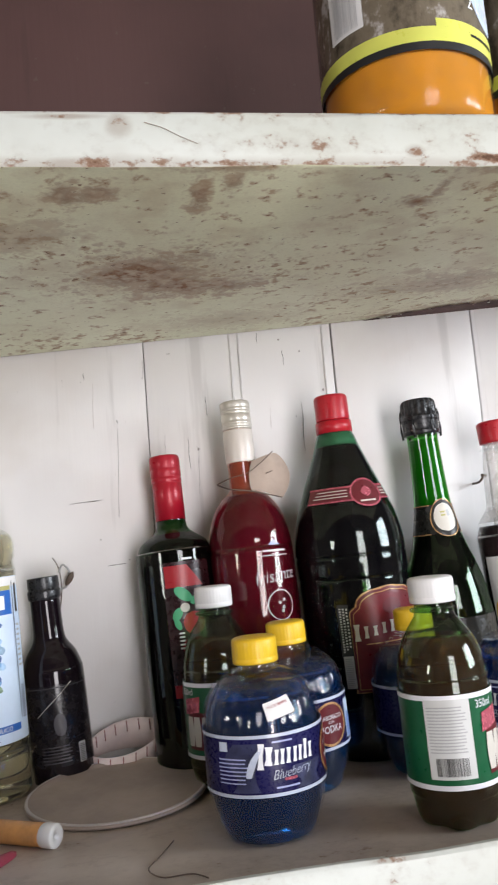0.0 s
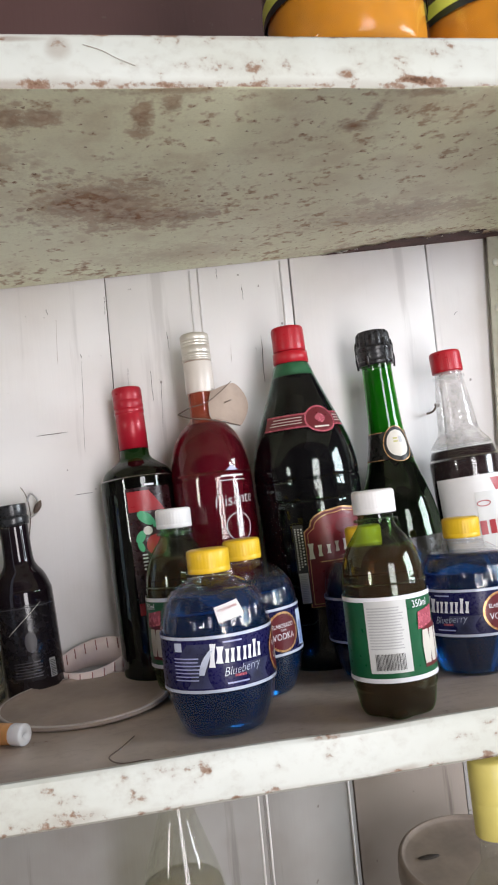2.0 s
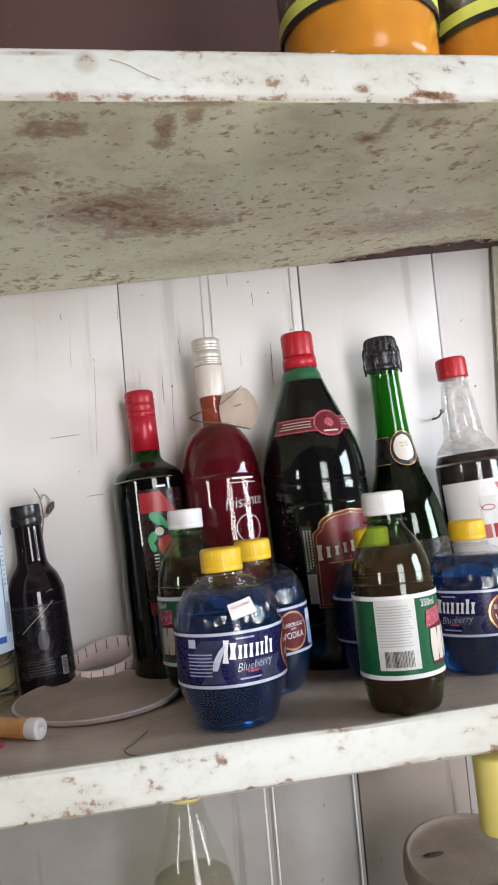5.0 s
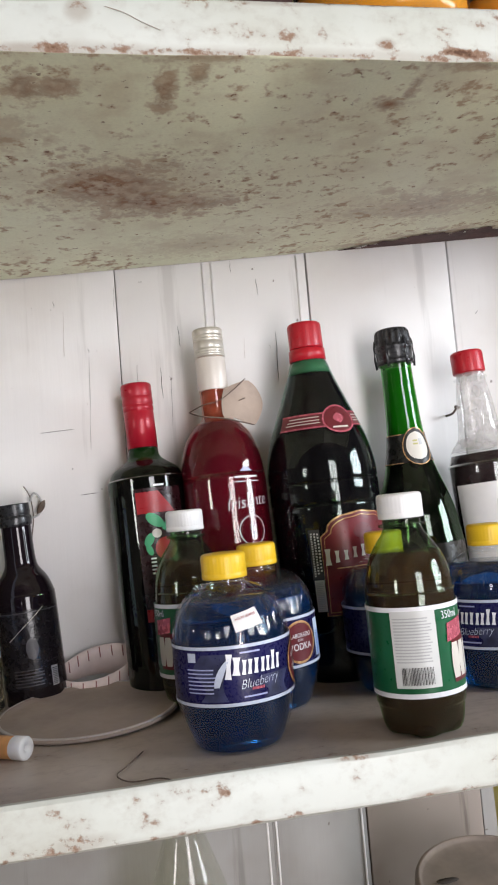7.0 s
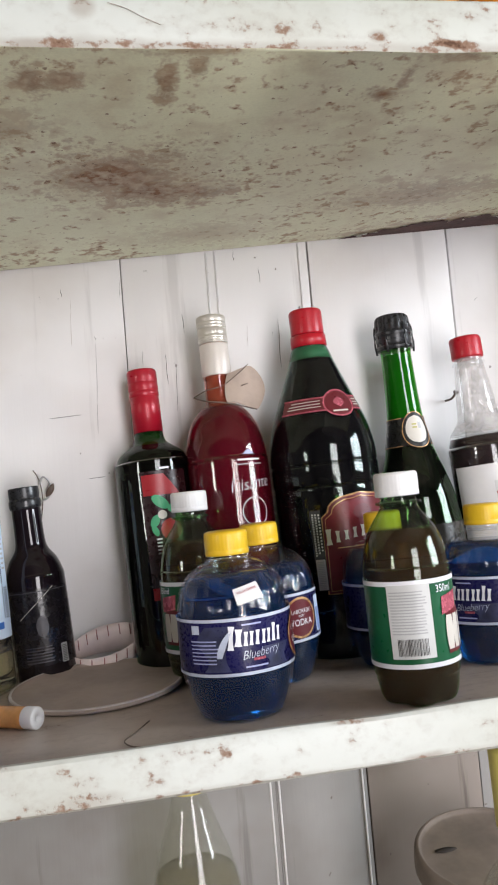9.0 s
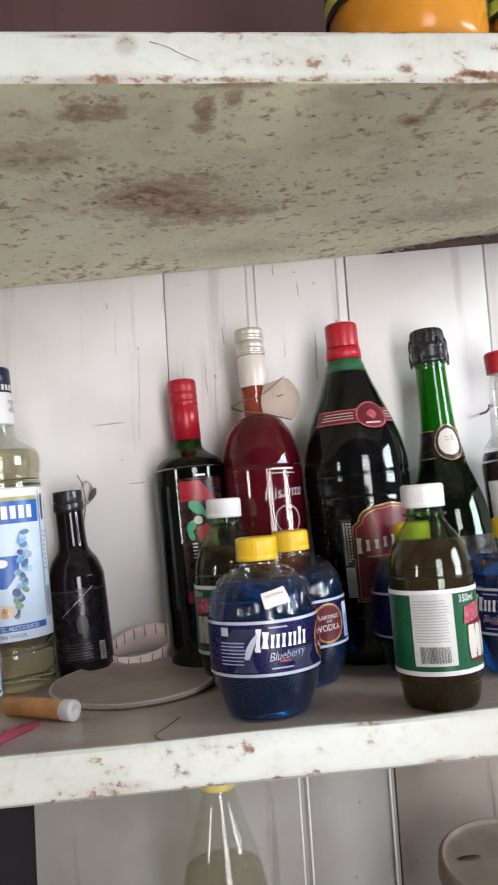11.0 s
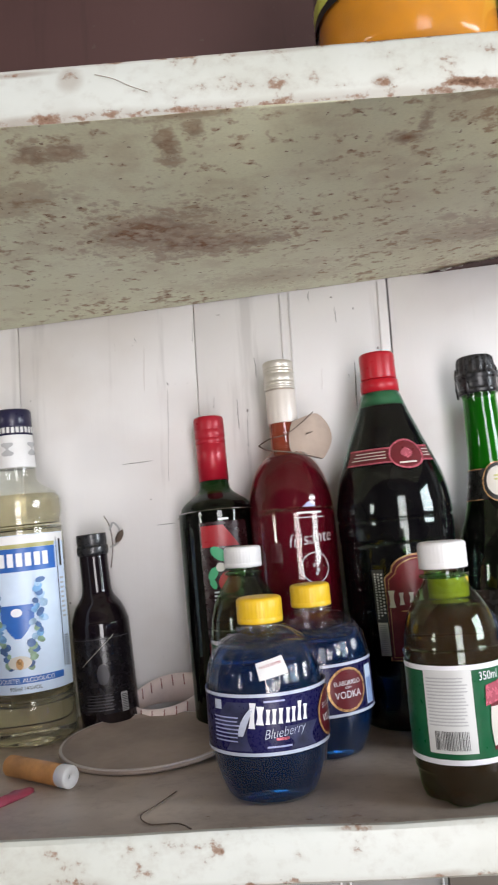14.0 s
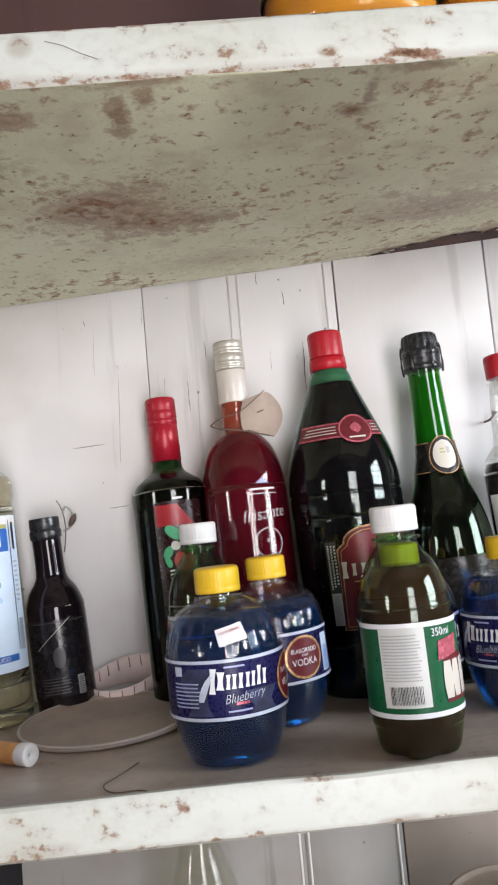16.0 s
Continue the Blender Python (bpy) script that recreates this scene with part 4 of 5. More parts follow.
def big_wine_bottle():
    prof = smooth_prof([(0.0420, 0.0), (0.0458, 0.003), (0.0478, 0.010), (0.0482, 0.060), (0.0485, 0.146), (0.0478, 0.1475), (0.0478, 0.1490), (0.0489, 0.1505), (0.0491, 0.166), (0.0483, 0.1675), (0.0483, 0.1690), (0.0491, 0.1705), (0.0483, 0.184), (0.0441, 0.2040), (0.0361, 0.2250), (0.0272, 0.2470), (0.0210, 0.2630), (0.0180, 0.2725), (0.0152, 0.2790), (0.0140, 0.2850), (0.0138, 0.3050)], 4)
    b = thing("big_wine_bottle", stand(-0.0285, 0.336, -0.0398, 0.312, turn=-18, size=1.018), "large dark green bottle of red wine with red screw cap", "bottle")
    part("body", lathe(prof, 56), m_cantwall, b)
    part("wine", lathe(inner(prof, 0.2650, 0.0005), 56), m_wine, b, "dark red wine")
    part("neck_fill", lathe([(0.0192, 0.2660), (0.0164, 0.2728), (0.0138, 0.2790)], 32), m_paleneck, b, "pale green empty neck")
    part("tamper_ring", lathe([(0.0150, 0.2775), (0.0166, 0.2780), (0.0164, 0.2880), (0.0150, 0.2886)], 48), m_redcap, b)
    part("cap", screw_cap(0.0153, 0.2890, 0.3125, 40, 0.012, False), m_redcap, b, "red screw cap")
    s = Skin(prof, 0.0007)
    nl = part("neck_label", s.wrap(-47, 73, 0.2145, 0.2265, 3), m_maroon, b, "red and silver neck label")
    for z in (0.2140, 0.2258):
        part("border", s.wrap(-47, 73, z, z + 0.0014, 1, 0.0004), m_pink, nl)
    for z in (0.2180, 0.2205, 0.2232):
        part("line", s.wrap(-38 + (z - 0.2180) * 900, 8, z, z + 0.0008, 1, 0.0005), m_medal, nl)
        part("line", s.wrap(57, 70, z, z + 0.0008, 1, 0.0005), m_medal, nl)
    md = part("medallion", s.disc(33, 0.2205, 0.0140, 0.0120, lift=0.0008), m_maroon, nl, "oval red medallion with pink rim")
    part("rim", s.ring(33, 0.2205, 0.0146, 0.0126, 0.0015, 0.0011), m_pink, md)
    part("emblem", s.rows(33, 0.2165, 0.2260, lambda q: -0.005 * math.sin(math.pi * q), lambda q: 0.005 * math.sin(math.pi * q) + 1e-4, n=6, m=4, lift=0.0012), m_pink, md)
    part("banner", s.lines(33, 0.2125, 0.2143, 0.015, 1, 0.8, 41, lift=0.0012), m_medal, md)

    def edge(q):
        """Half width of the label from foot to crown: straight sides, notched shoulders, a bowed top."""
        if q < 0.78:
            return 0.0370 - 0.0020 * q
        if q < 0.84:
            return 0.0354 - 0.0065 * (q - 0.78) / 0.06
        return 0.0290 * math.sqrt(max(0.0, 1 - ((q - 0.84) / 0.16) ** 2.2)) + 0.0004

    C = 37
    main = part("main_label", s.rows(C, 0.0565, 0.1410, lambda q: -edge(q) - 0.0016, lambda q: edge(q) + 0.0016, n=36, m=16), m_gold, b, "red shield label with gold border")
    part("border", s.rows(C, 0.0572, 0.1402, lambda q: -edge(q) - 0.0004, lambda q: edge(q) + 0.0004, n=36, m=16, lift=0.0003), m_maroon, main)
    part("inner_line", s.rows(C, 0.0590, 0.1382, lambda q: -edge(q) + 0.0016, lambda q: edge(q) - 0.0016, n=36, m=16, lift=0.0006), m_gold, main)
    part("field", s.rows(C, 0.0598, 0.1376, lambda q: -edge(q) + 0.0022, lambda q: edge(q) - 0.0022, n=36, m=16, lift=0.0009), plain("wine_red_print", (0.14, 0.007, 0.014), 0.35, 0.35, 90, 0.02), main)
    part("emblem", s.rows(C, 0.1170, 0.1310, lambda q: -0.009 * math.sin(math.pi * q) ** 0.5 - 1e-4, lambda q: 0.009 * math.sin(math.pi * q) ** 0.5 + 1e-4, n=8, m=4, lift=0.0012), m_maroon, main)
    # the drawn name: a tall first stroke with a foot, then shorter ones joined by a line
    for k in range(9):
        u = C - 38 + k * 8.8
        z = 0.0985 + 0.0046 * math.sin(math.pi * k / 8)
        h, w = (0.0135, 0.0040) if k == 0 else (0.0088 + 0.0010 * math.sin(k * 2.1), 0.0030)
        part("name_stroke", s.rows(u, z, z + h, lambda q, w=w: -w / 2 * (1.25 - 0.5 * math.sin(math.pi * q)), lambda q, w=w: w / 2 * (1.25 - 0.5 * math.sin(math.pi * q)), n=5, m=2, lift=0.0014), m_medal, main)
    part("under_line", s.rows(C, 0.0950, 0.0958, lambda q: -0.026, lambda q: 0.026, n=1, m=10, lift=0.0014), m_gold, main)
    part("side_panel", s.rows(C - 49, 0.0600, 0.1290, lambda q: -0.0050, lambda q: 0.0046, n=8, m=3, lift=0.0010), m_inkblack, main)
    for k in range(3):
        part("side_print", s.lines(C - 52 + 3.2 * k, 0.0900 + 0.002 * k, 0.1270, 0.0016, 18 - 3 * k, 0.55, 42 + k, lift=0.0013), m_greyfoil, main)
    part("bar_code_panel", s.patch(C - 49, 0.0610, 0.0870, 0.0080, lift=0.0013), m_greyfoil, main)
    part("bar_code", s.lines(C - 49, 0.0620, 0.0860, 0.0060, 16, 0.5, 46, lift=0.0016), m_greyprint, main)
    return b


big_wine_bottle()


def sparkling_bottle():
    prof = smooth_prof([(0.0350, 0.0), (0.0385, 0.003), (0.0395, 0.012), (0.0395, 0.095), (0.0378, 0.118), (0.0352, 0.135), (0.0305, 0.152), (0.0240, 0.1715), (0.0184, 0.196), (0.0163, 0.216), (0.0152, 0.240), (0.0144, 0.2650), (0.0146, 0.2740), (0.0142, 0.2900)], 4)
    b = thing("sparkling_bottle", stand(0.0625, 0.345, 0.0505, 0.305, back=1, size=1.018), "green sparkling wine bottle with black stopper", "bottle")
    part("body", lathe(prof, 48), m_greenwall, b)
    part("wine", lathe(inner(prof, 0.1960, 0.0005), 48), m_wine, b, "dark wine")
    part("neck_fill", lathe([(0.0168, 0.1975), (0.0150, 0.2160), (0.0138, 0.2400), (0.0130, 0.2680)], 32), m_neckgreen, b, "bright green empty neck")
    cap = smooth_prof([(0.0150, 0.2725), (0.0172, 0.2730), (0.0176, 0.2765), (0.0168, 0.2775), (0.0172, 0.2850), (0.0178, 0.2870), (0.0178, 0.2900), (0.0166, 0.2915), (0.0160, 0.2990), (0.0150, 0.3050), (0.0125, 0.3068), (0.0050, 0.3072)], 3)
    st = part("stopper", lathe(cap, 96, lambda a, z: 1 + (0.045 * math.cos(16 * a) if 0.2915 < z < 0.3055 else 0)), m_blackcap, b, "black ribbed plastic stopper")
    for k in range(6):
        a = k * math.pi / 3 + 0.3
        part("wire_loop", tube([(r * math.sin(a), -r * math.cos(a), z) for r, z in ((0.0176, 0.270), (0.0184, 0.279), (0.0180, 0.291), (0.0168, 0.297))], 0.0011, 6), m_blackcap, st)
    s = Skin(prof, 0.0006)
    nl = part("neck_label", s.wrap(-150, 150, 0.1790, 0.2060, 4), plain("black_neck_label", (0.012, 0.012, 0.010), 0.3, 0.3, 50, 0.02), b, "black neck label with an ivory medallion")
    for z in (0.1790, 0.2053):
        part("edge", s.wrap(-150, -34, z, z + 0.0007, 1, 0.0004), m_gold, nl)
        part("edge", s.wrap(44, 150, z, z + 0.0007, 1, 0.0004), m_gold, nl)
    part("medallion_ground", s.disc(6, 0.1935, 0.0126, 0.0172, lift=0.0006), m_inkblack, nl)
    part("medallion", s.disc(6, 0.1940, 0.0098, 0.0132, lift=0.0010), m_medal, nl, "ivory oval medallion")
    part("rim", s.ring(6, 0.1935, 0.0130, 0.0174, 0.0008, 0.0012), m_gold, nl)
    part("print", s.lines(1, 0.1950, 0.2010, 0.0042, 2, 0.5, 51, lift=0.0014), m_olive, nl)
    part("print", s.patch(16, 0.1945, 0.2005, 0.0030, lift=0.0014), m_greyprint, nl)
    part("side_print", s.patch(62, 0.1900, 0.1990, 0.0040, lift=0.0008), m_greyfoil, nl)
    part("main_label", s.wrap(-60, 70, 0.030, 0.105, 5), m_darklabel, b)
    return b


sparkling_bottle()


def sauce_bottle():
    prof = smooth_prof([(0.0298, 0.0), (0.0337, 0.003), (0.0346, 0.012), (0.0346, 0.160), (0.0337, 0.174), (0.0298, 0.187), (0.0232, 0.196), (0.0197, 0.203), (0.0175, 0.225), (0.0144, 0.250), (0.0131, 0.2570), (0.0129, 0.2660)], 4)
    b = thing("sauce_bottle", stand(0.1420, 0.340, 0.1250, 0.283, back=2, size=1.019), "clear bottle of dark sauce with red cap and torn label", "bottle")
    part("body", lathe([p for p in prof if p[1] <= 0.1885], 48), m_clear, b)
    part("neck", lathe([p for p in prof if p[1] >= 0.1860], 48, closed=False), m_hazy, b, "hazy clear neck")
    part("sauce", lathe(inner(prof, 0.1840), 48), m_soy, b, "dark sauce")
    part("collar", lathe([(0.0132, 0.2545), (0.0158, 0.2550), (0.0158, 0.2566), (0.0132, 0.2572)], 32), m_clear, b)
    part("cap", screw_cap(0.0151, 0.2610, 0.2820, 48, 0.015, False), m_redcap, b, "red ridged cap")
    s = Skin(prof, 0.0006)
    lab = part("label", s.wrap(-80, 150, 0.055, 0.1560), m_paper, b, "worn white label with red figures")
    part("red_flash", s.rows(32, 0.118, 0.152, lambda q: -0.002 - 0.012 * q, lambda q: 0.020, n=6, m=4, lift=0.0004), m_red, lab)
    part("grey_shade", s.patch(2, 0.058, 0.140, 0.026, lift=0.0004), m_greyfoil, lab)
    for u in (-14, 0, 14, 28):
        part("name_stroke", s.rows(u, 0.1000, 0.1130, lambda q: -0.0030, lambda q: 0.0030, n=3, m=2, lift=0.0008), m_red, lab)
    part("small_mark", s.ring(-8, 0.1290, 0.0065, 0.0030, 0.0009, 0.0008), m_red, lab)
    return b


sauce_bottle()


def black_bottle():
    prof = smooth_prof([(0.0221, 0.0), (0.0246, 0.002), (0.0254, 0.008), (0.0254, 0.082), (0.0244, 0.093), (0.0205, 0.104), (0.0151, 0.1120), (0.0130, 0.1190), (0.0125, 0.1350), (0.0125, 0.1500)], 4)
    b = thing("black_bottle", stand(-0.3000, 0.366, -0.3115, 0.168, size=1.033), "small black glass bottle with a dark label", "bottle")
    part("body", lathe(prof, 48), m_blackglass, b)
    part("mouth", lathe(smooth_prof([(0.0122, 0.1490), (0.0137, 0.1500), (0.0139, 0.1560), (0.0128, 0.1580), (0.0132, 0.1600), (0.0132, 0.1665), (0.0124, 0.1680), (0.0063, 0.1678)], 3), 40), m_blackcap, b, "dull black stopper")
    s = Skin(prof, 0.0005)
    lab = part("label", s.wrap(-75, 75, 0.0150, 0.0800), plain("black_label", (0.013, 0.011, 0.014), 0.25, 0.15, 40, 0.02), b, "black label with a pale slash")
    part("slash", s.rows(2, 0.0555, 0.0805, lambda q: -0.0155 + 0.030 * q, lambda q: -0.0148 + 0.030 * q, n=10, m=1, lift=0.0005), m_medal, lab)
    part("rule", s.wrap(-70, 70, 0.0775, 0.0782, 1, 0.0004), m_darkgreyprint, lab)
    part("crest", s.disc(8, 0.0480, 0.0050, 0.0090, lift=0.0005), m_darkgreyprint, lab)
    part("small_print", s.lines(-2, 0.0180, 0.0330, 0.0250, 6, 0.4, 61, lift=0.0005), m_darkgreyprint, lab)
    part("bar_code_panel", s.patch(44, 0.0150, 0.0310, 0.0060, lift=0.0005), m_greyprint, lab)
    part("bar_code", s.lines(44, 0.0160, 0.0300, 0.0050, 10, 0.5, 62, lift=0.0008), m_inkblack, lab)
    return b


black_bottle()


def dried_sprig():
    """A dry seed sprig stuck to the boards beside the black bottle."""
    t = thing("dried_sprig", pose(-0.3005, 0.394, 1.334), "dry curled sprig caught on the board wall", "dried plant")
    part("stem", tube(curve_points([(0.000, 0, 0.0), (0.003, -0.002, 0.022), (0.001, -0.004, 0.040), (-0.004, -0.004, 0.050)]), 0.0005, 6), m_wire, t)
    part("curl", tube(curve_points([(0.001, -0.003, 0.020), (0.009, -0.006, 0.024), (0.011, -0.006, 0.036), (0.005, -0.006, 0.043), (0.001, -0.004, 0.036)]), 0.0010, 6), m_greyprint, t)
    part("pod", lathe(smooth_prof([(0.0005, 0), (0.0026, 0.004), (0.0030, 0.010), (0.0005, 0.015)], 3), 10), m_wire, t).matrix_local = pose(0.007, -0.005, 0.023, 10, 30, 0)


dried_sprig()


def liquor_bottle(m, label):
    prof = smooth_prof([(0.0325, 0.0), (0.0355, 0.003), (0.0362, 0.010), (0.0362, 0.030), (0.0350, 0.034), (0.0350, 0.038), (0.0358, 0.042), (0.0358, 0.166), (0.0358, 0.176), (0.0348, 0.181), (0.0352, 0.185), (0.0362, 0.189), (0.0365, 0.199), (0.0352, 0.2035), (0.0310, 0.2085), (0.0215, 0.2140), (0.0172, 0.2190), (0.0165, 0.2290), (0.0158, 0.2600), (0.0155, 0.2700)], 4)
    b = thing("liquor_bottle", m, label, "bottle", "straw liquor bottles")
    part("body", lathe(prof, 48), m_glass, b)
    part("liquor", lathe(inner(prof, 0.2060), 48), m_vodka, b, "pale straw liquor")
    nb = part("neck_band", lathe([(0.0168, 0.2300), (0.0170, 0.2305), (0.0162, 0.2580), (0.0158, 0.2585)], 48), m_paper, b, "white paper neck band")
    s = Skin(prof, 0.0006)
    part("crest", s.rows(-14, 0.2400, 0.2515, lambda q: -0.0030 - 0.0022 * math.sin(9 * q), lambda q: 0.0030 + 0.0022 * math.sin(9 * q), n=8, m=3, lift=0.0010), m_greyprint, nb)
    part("crest", s.rows(62, 0.2400, 0.2515, lambda q: -0.0030 - 0.0022 * math.sin(9 * q), lambda q: 0.0030 + 0.0022 * math.sin(9 * q), n=8, m=3, lift=0.0010), m_greyprint, nb)
    part("cap", lathe([(0.0160, 0.2585), (0.0164, 0.2590), (0.0164, 0.2655), (0.0161, 0.2660), (0.0164, 0.2665), (0.0162, 0.2795), (0.0150, 0.2812), (0.005, 0.2814)], 48), m_navy, b, "navy blue cap")
    for k in range(12):
        part("cap_stroke", s.rows(-60 + k * 13, 0.2600, 0.2650, lambda q: -0.0012, lambda q: 0.0012, n=2, m=1, lift=0.0010), m_greyfoil, b)
    lab = part("label", s.rows(4, 0.0440, 0.1720, lambda q: -0.043, lambda q: 0.043, n=10, m=24), m_skyprint, b, "white and blue label with painted grapes")
    part("head_strip", s.patch(4, 0.1640, 0.1715, 0.084, m=24, lift=0.0004), m_paper, lab)
    part("name_band", s.rows(-3, 0.1420, 0.1610, lambda q: -0.034, lambda q: 0.034, n=4, m=20, lift=0.0004), m_royal, lab)
    for k in range(8):
        part("name_stroke", s.rows(-43 + 11.2 * k, 0.1460, 0.1570, lambda q: -0.0024, lambda q: 0.0024, n=3, m=2, lift=0.0008), m_print, lab)
    part("olive_strip", s.rows(-3, 0.1612, 0.1645, lambda q: -0.034, lambda q: 0.034, n=2, m=20, lift=0.0005), m_olive, lab)
    part("shield", s.rows(-6, 0.0880, 0.1150, lambda q: -0.0135 * min(1, (q + 0.05) * 1.6) ** 0.7, lambda q: 0.0135 * min(1, (q + 0.05) * 1.6) ** 0.7, n=8, m=6, lift=0.0006), m_royal, lab)
    part("shield_mark", s.disc(-6, 0.1090, 0.0045, 0.0035, lift=0.0010), m_print, lab)
    rnd = random.Random(7)
    for side in (-1, 1):
        for k in range(30):
            q = k / 29
            u = -6 + side * (10 + 19 * min(1, q * 1.7)) + rnd.uniform(-7, 7) * (0.55 + 0.6 * math.sin(math.pi * q))
            part("grape" if k > 9 else "leaf", s.disc(u, 0.0650 + 0.0690 * q, rnd.uniform(0.0018, 0.0042), rnd.uniform(0.0018, 0.0036), rot=rnd.uniform(-70, 70), lift=0.0005 + 0.00003 * k), rnd.choice((m_grape, m_grape_dark, m_grape, m_fruitgreen, m_grape_pale) if k > 9 else (m_fruitgreen, m_fruitgreen, m_grape_dark)), lab)
    part("blossom", s.disc(-6, 0.0690, 0.0090, 0.0055, lift=0.0016), m_medal, lab)
    part("blossom_heart", s.disc(-6, 0.0680, 0.0028, 0.0045, lift=0.0020), m_gold, lab)
    part("foot_band", s.patch(-3, 0.0520, 0.0575, 0.068, m=20, lift=0.0004), m_royal, lab)
    part("lettering", s.text(-3, 0.0546, "COQUETEL ALCOÓLICO", 0.0050, 0.88, 0, 0, 0.0010), m_print, lab)
    part("lettering", s.text(-1, 0.0482, "900ml 14%VOL", 0.0044, 0.9, 0, 0, 0.0010), m_inkblack, lab)
    part("side_rule", s.patch(55, 0.0600, 0.1680, 0.0008, lift=0.0005), m_navy, lab)
    part("side_print", s.lines(62, 0.1000, 0.1360, 0.0045, 9, 0.4, 71, lift=0.0005), m_greyprint, lab)
    part("side_block", s.patch(62, 0.1430, 0.1660, 0.0028, lift=0.0006), m_inkblack, lab)
    part("bar_code", s.lines(63, 0.0600, 0.0860, 0.0060, 14, 0.5, 72, lift=0.0005), m_navy, lab)
    return b


liquor_bottle(stand(-0.3600, 0.336, -0.3718, 0.281, turn=12, size=1.027), "clear bottle of straw liquor with navy cap, beside the black bottle")
liquor_bottle(stand(-0.4345, 0.332, -0.4440, 0.281, turn=16, size=1.027), "clear bottle of straw liquor with navy cap, second in the row")


# ---- small things on the middle shelf ----
def plastic_lid():
    t = thing("round_cover", pose(-0.2535, 0.291, SHELF + 0.0040, 2.6, -0.6, 0), "milky round plastic tub lid lying on the shelf", "lid")
    prof = [(0.0005, 0.0016), (0.060, 0.0016), (0.0650, 0.0018), (0.0668, 0.0030), (0.0690, 0.0034), (0.0706, 0.0026), (0.0710, 0.0008), (0.0704, 0.0), (0.0692, 0.0), (0.0690, 0.0020), (0.0672, 0.0018), (0.0650, 0.0006), (0.0005, 0.0006)]
    part("disc", lathe(prof, 72, closed=False), m_lid, t)
    part("rim", lathe([(0.0682, 0.0036), (0.0691, 0.0040), (0.0702, 0.0036), (0.0706, 0.0028), (0.0692, 0.0035), (0.0682, 0.0031)], 72, closed=False), plain("milky_rim", (0.62, 0.57, 0.54), 0.4), t, "paler rounded rim")


plastic_lid()


def paper_curl():
    """A ring of striped paper tape, standing on edge and tipped back behind the lid."""
    t = thing("paper_ring", pose(-0.2475, 0.3720, SHELF + 0.0060, 8, 0, 0), "loose ring of pale paper tape with brown stripes", "paper tape")

    def at(a, h, out=0.0):
        r = 1 + 0.05 * math.sin(2 * a + 0.6)
        return ((0.0320 * r + out) * math.cos(a), (0.0180 * r + out) * math.sin(a), h + (0.009 * math.sin(a) + 0.007 + 0.005 * math.cos(a) if h > 0.001 else 0.004 * math.sin(a)))

    bm = bmesh.new()
    n = 64
    rings = [[bm.verts.new(at(2 * math.pi * k / n, h, o)) for k in range(n)] for h, o in ((0, 0.0005), (0.007, 0.0005), (0.014, 0.0005), (0.014, 0), (0.007, 0), (0, 0))]
    for p, q in zip(rings, rings[1:] + rings[:1]):
        for k in range(n):
            m = (k + 1) % n
            bm.faces.new((p[k], p[m], q[m], q[k]))
    part("band", bm, m_tape, t)
    for k in range(18):
        a = 2 * math.pi * k / 18 + 0.1
        back = math.sin(a) > 0
        o = -0.0004 if back else 0.0009
        part("stripe", tube([at(a, 0.003, o), at(a + 0.01, 0.008, o), at(a + 0.02, 0.0130, o)], 0.0005, 5), m_stripe, t)


paper_curl()


def wrapped_roll():
    """A short orange-wrapped stick with a white hollow end."""
    t = thing("wrapped_roll", pose(-0.3605, 0.243, SHELF + 0.0078, 0, 90, -32), "orange-brown wrapped stick with a white hollow end", "stick")
    part("wrap", lathe([(0.0070, 0.0160), (0.0075, 0.0170), (0.0075, 0.070), (0.0072, 0.0715)], 32), m_pencil, t)
    part("end_ring", lathe([(0.0074, 0.0705), (0.0078, 0.0715), (0.0078, 0.0800), (0.0072, 0.0808), (0.0022, 0.0806), (0.0020, 0.0760)], 32, closed=False), m_white, t, "white paper end")
    part("core", lathe([(0.0021, 0.0700), (0.0021, 0.0775)], 16), m_greyprint, t)


wrapped_roll()


def pink_strip():
    t = thing("pink_strip", pose(0, 0, SHELF), "crumpled pink-red plastic strip on the dusty shelf", "plastic strip")
    line = smooth3([(-0.322, 0.196, 0.003), (-0.334, 0.170, 0.006), (-0.342, 0.140, 0.004), (-0.350, 0.105, 0.002)], 6)
    bm = bmesh.new()
    rows = []
    for k, p in enumerate(line):
        w = 0.0045 + 0.0025 * math.sin(k * 0.5)
        rows.append([bm.verts.new((p[0] + d * w, p[1] + d * w * 0.4, p[2] * (1.2 - abs(d)) + 0.0008 + 0.0012 * math.sin(k * 1.3 + d * 2))) for d in (-1, -0.4, 0.4, 1)] + [bm.verts.new((p[0] + d * w, p[1] + d * w * 0.4, 0.0003)) for d in (1, -1)])
    for a, b in zip(rows, rows[1:]):
        for j in range(6):
            bm.faces.new((a[j], a[(j + 1) % 6], b[(j + 1) % 6], b[j]))
    bm.faces.new(rows[0][::-1])
    bm.faces.new(rows[-1])
    part("strip", bm, m_pink_plastic, t)


pink_strip()


def wire_bit():
    t = thing("wire_bit", pose(0, 0, SHELF), "thin bent wire lying on the dusty shelf", "wire")
    part("wire", tube(curve_points([(-0.216, 0.182, 0.001), (-0.226, 0.158, 0.001), (-0.233, 0.142, 0.001), (-0.225, 0.128, 0.001), (-0.208, 0.127, 0.001), (-0.199, 0.118, 0.001)]), 0.00045, 6), m_wire, t)


wire_bit()


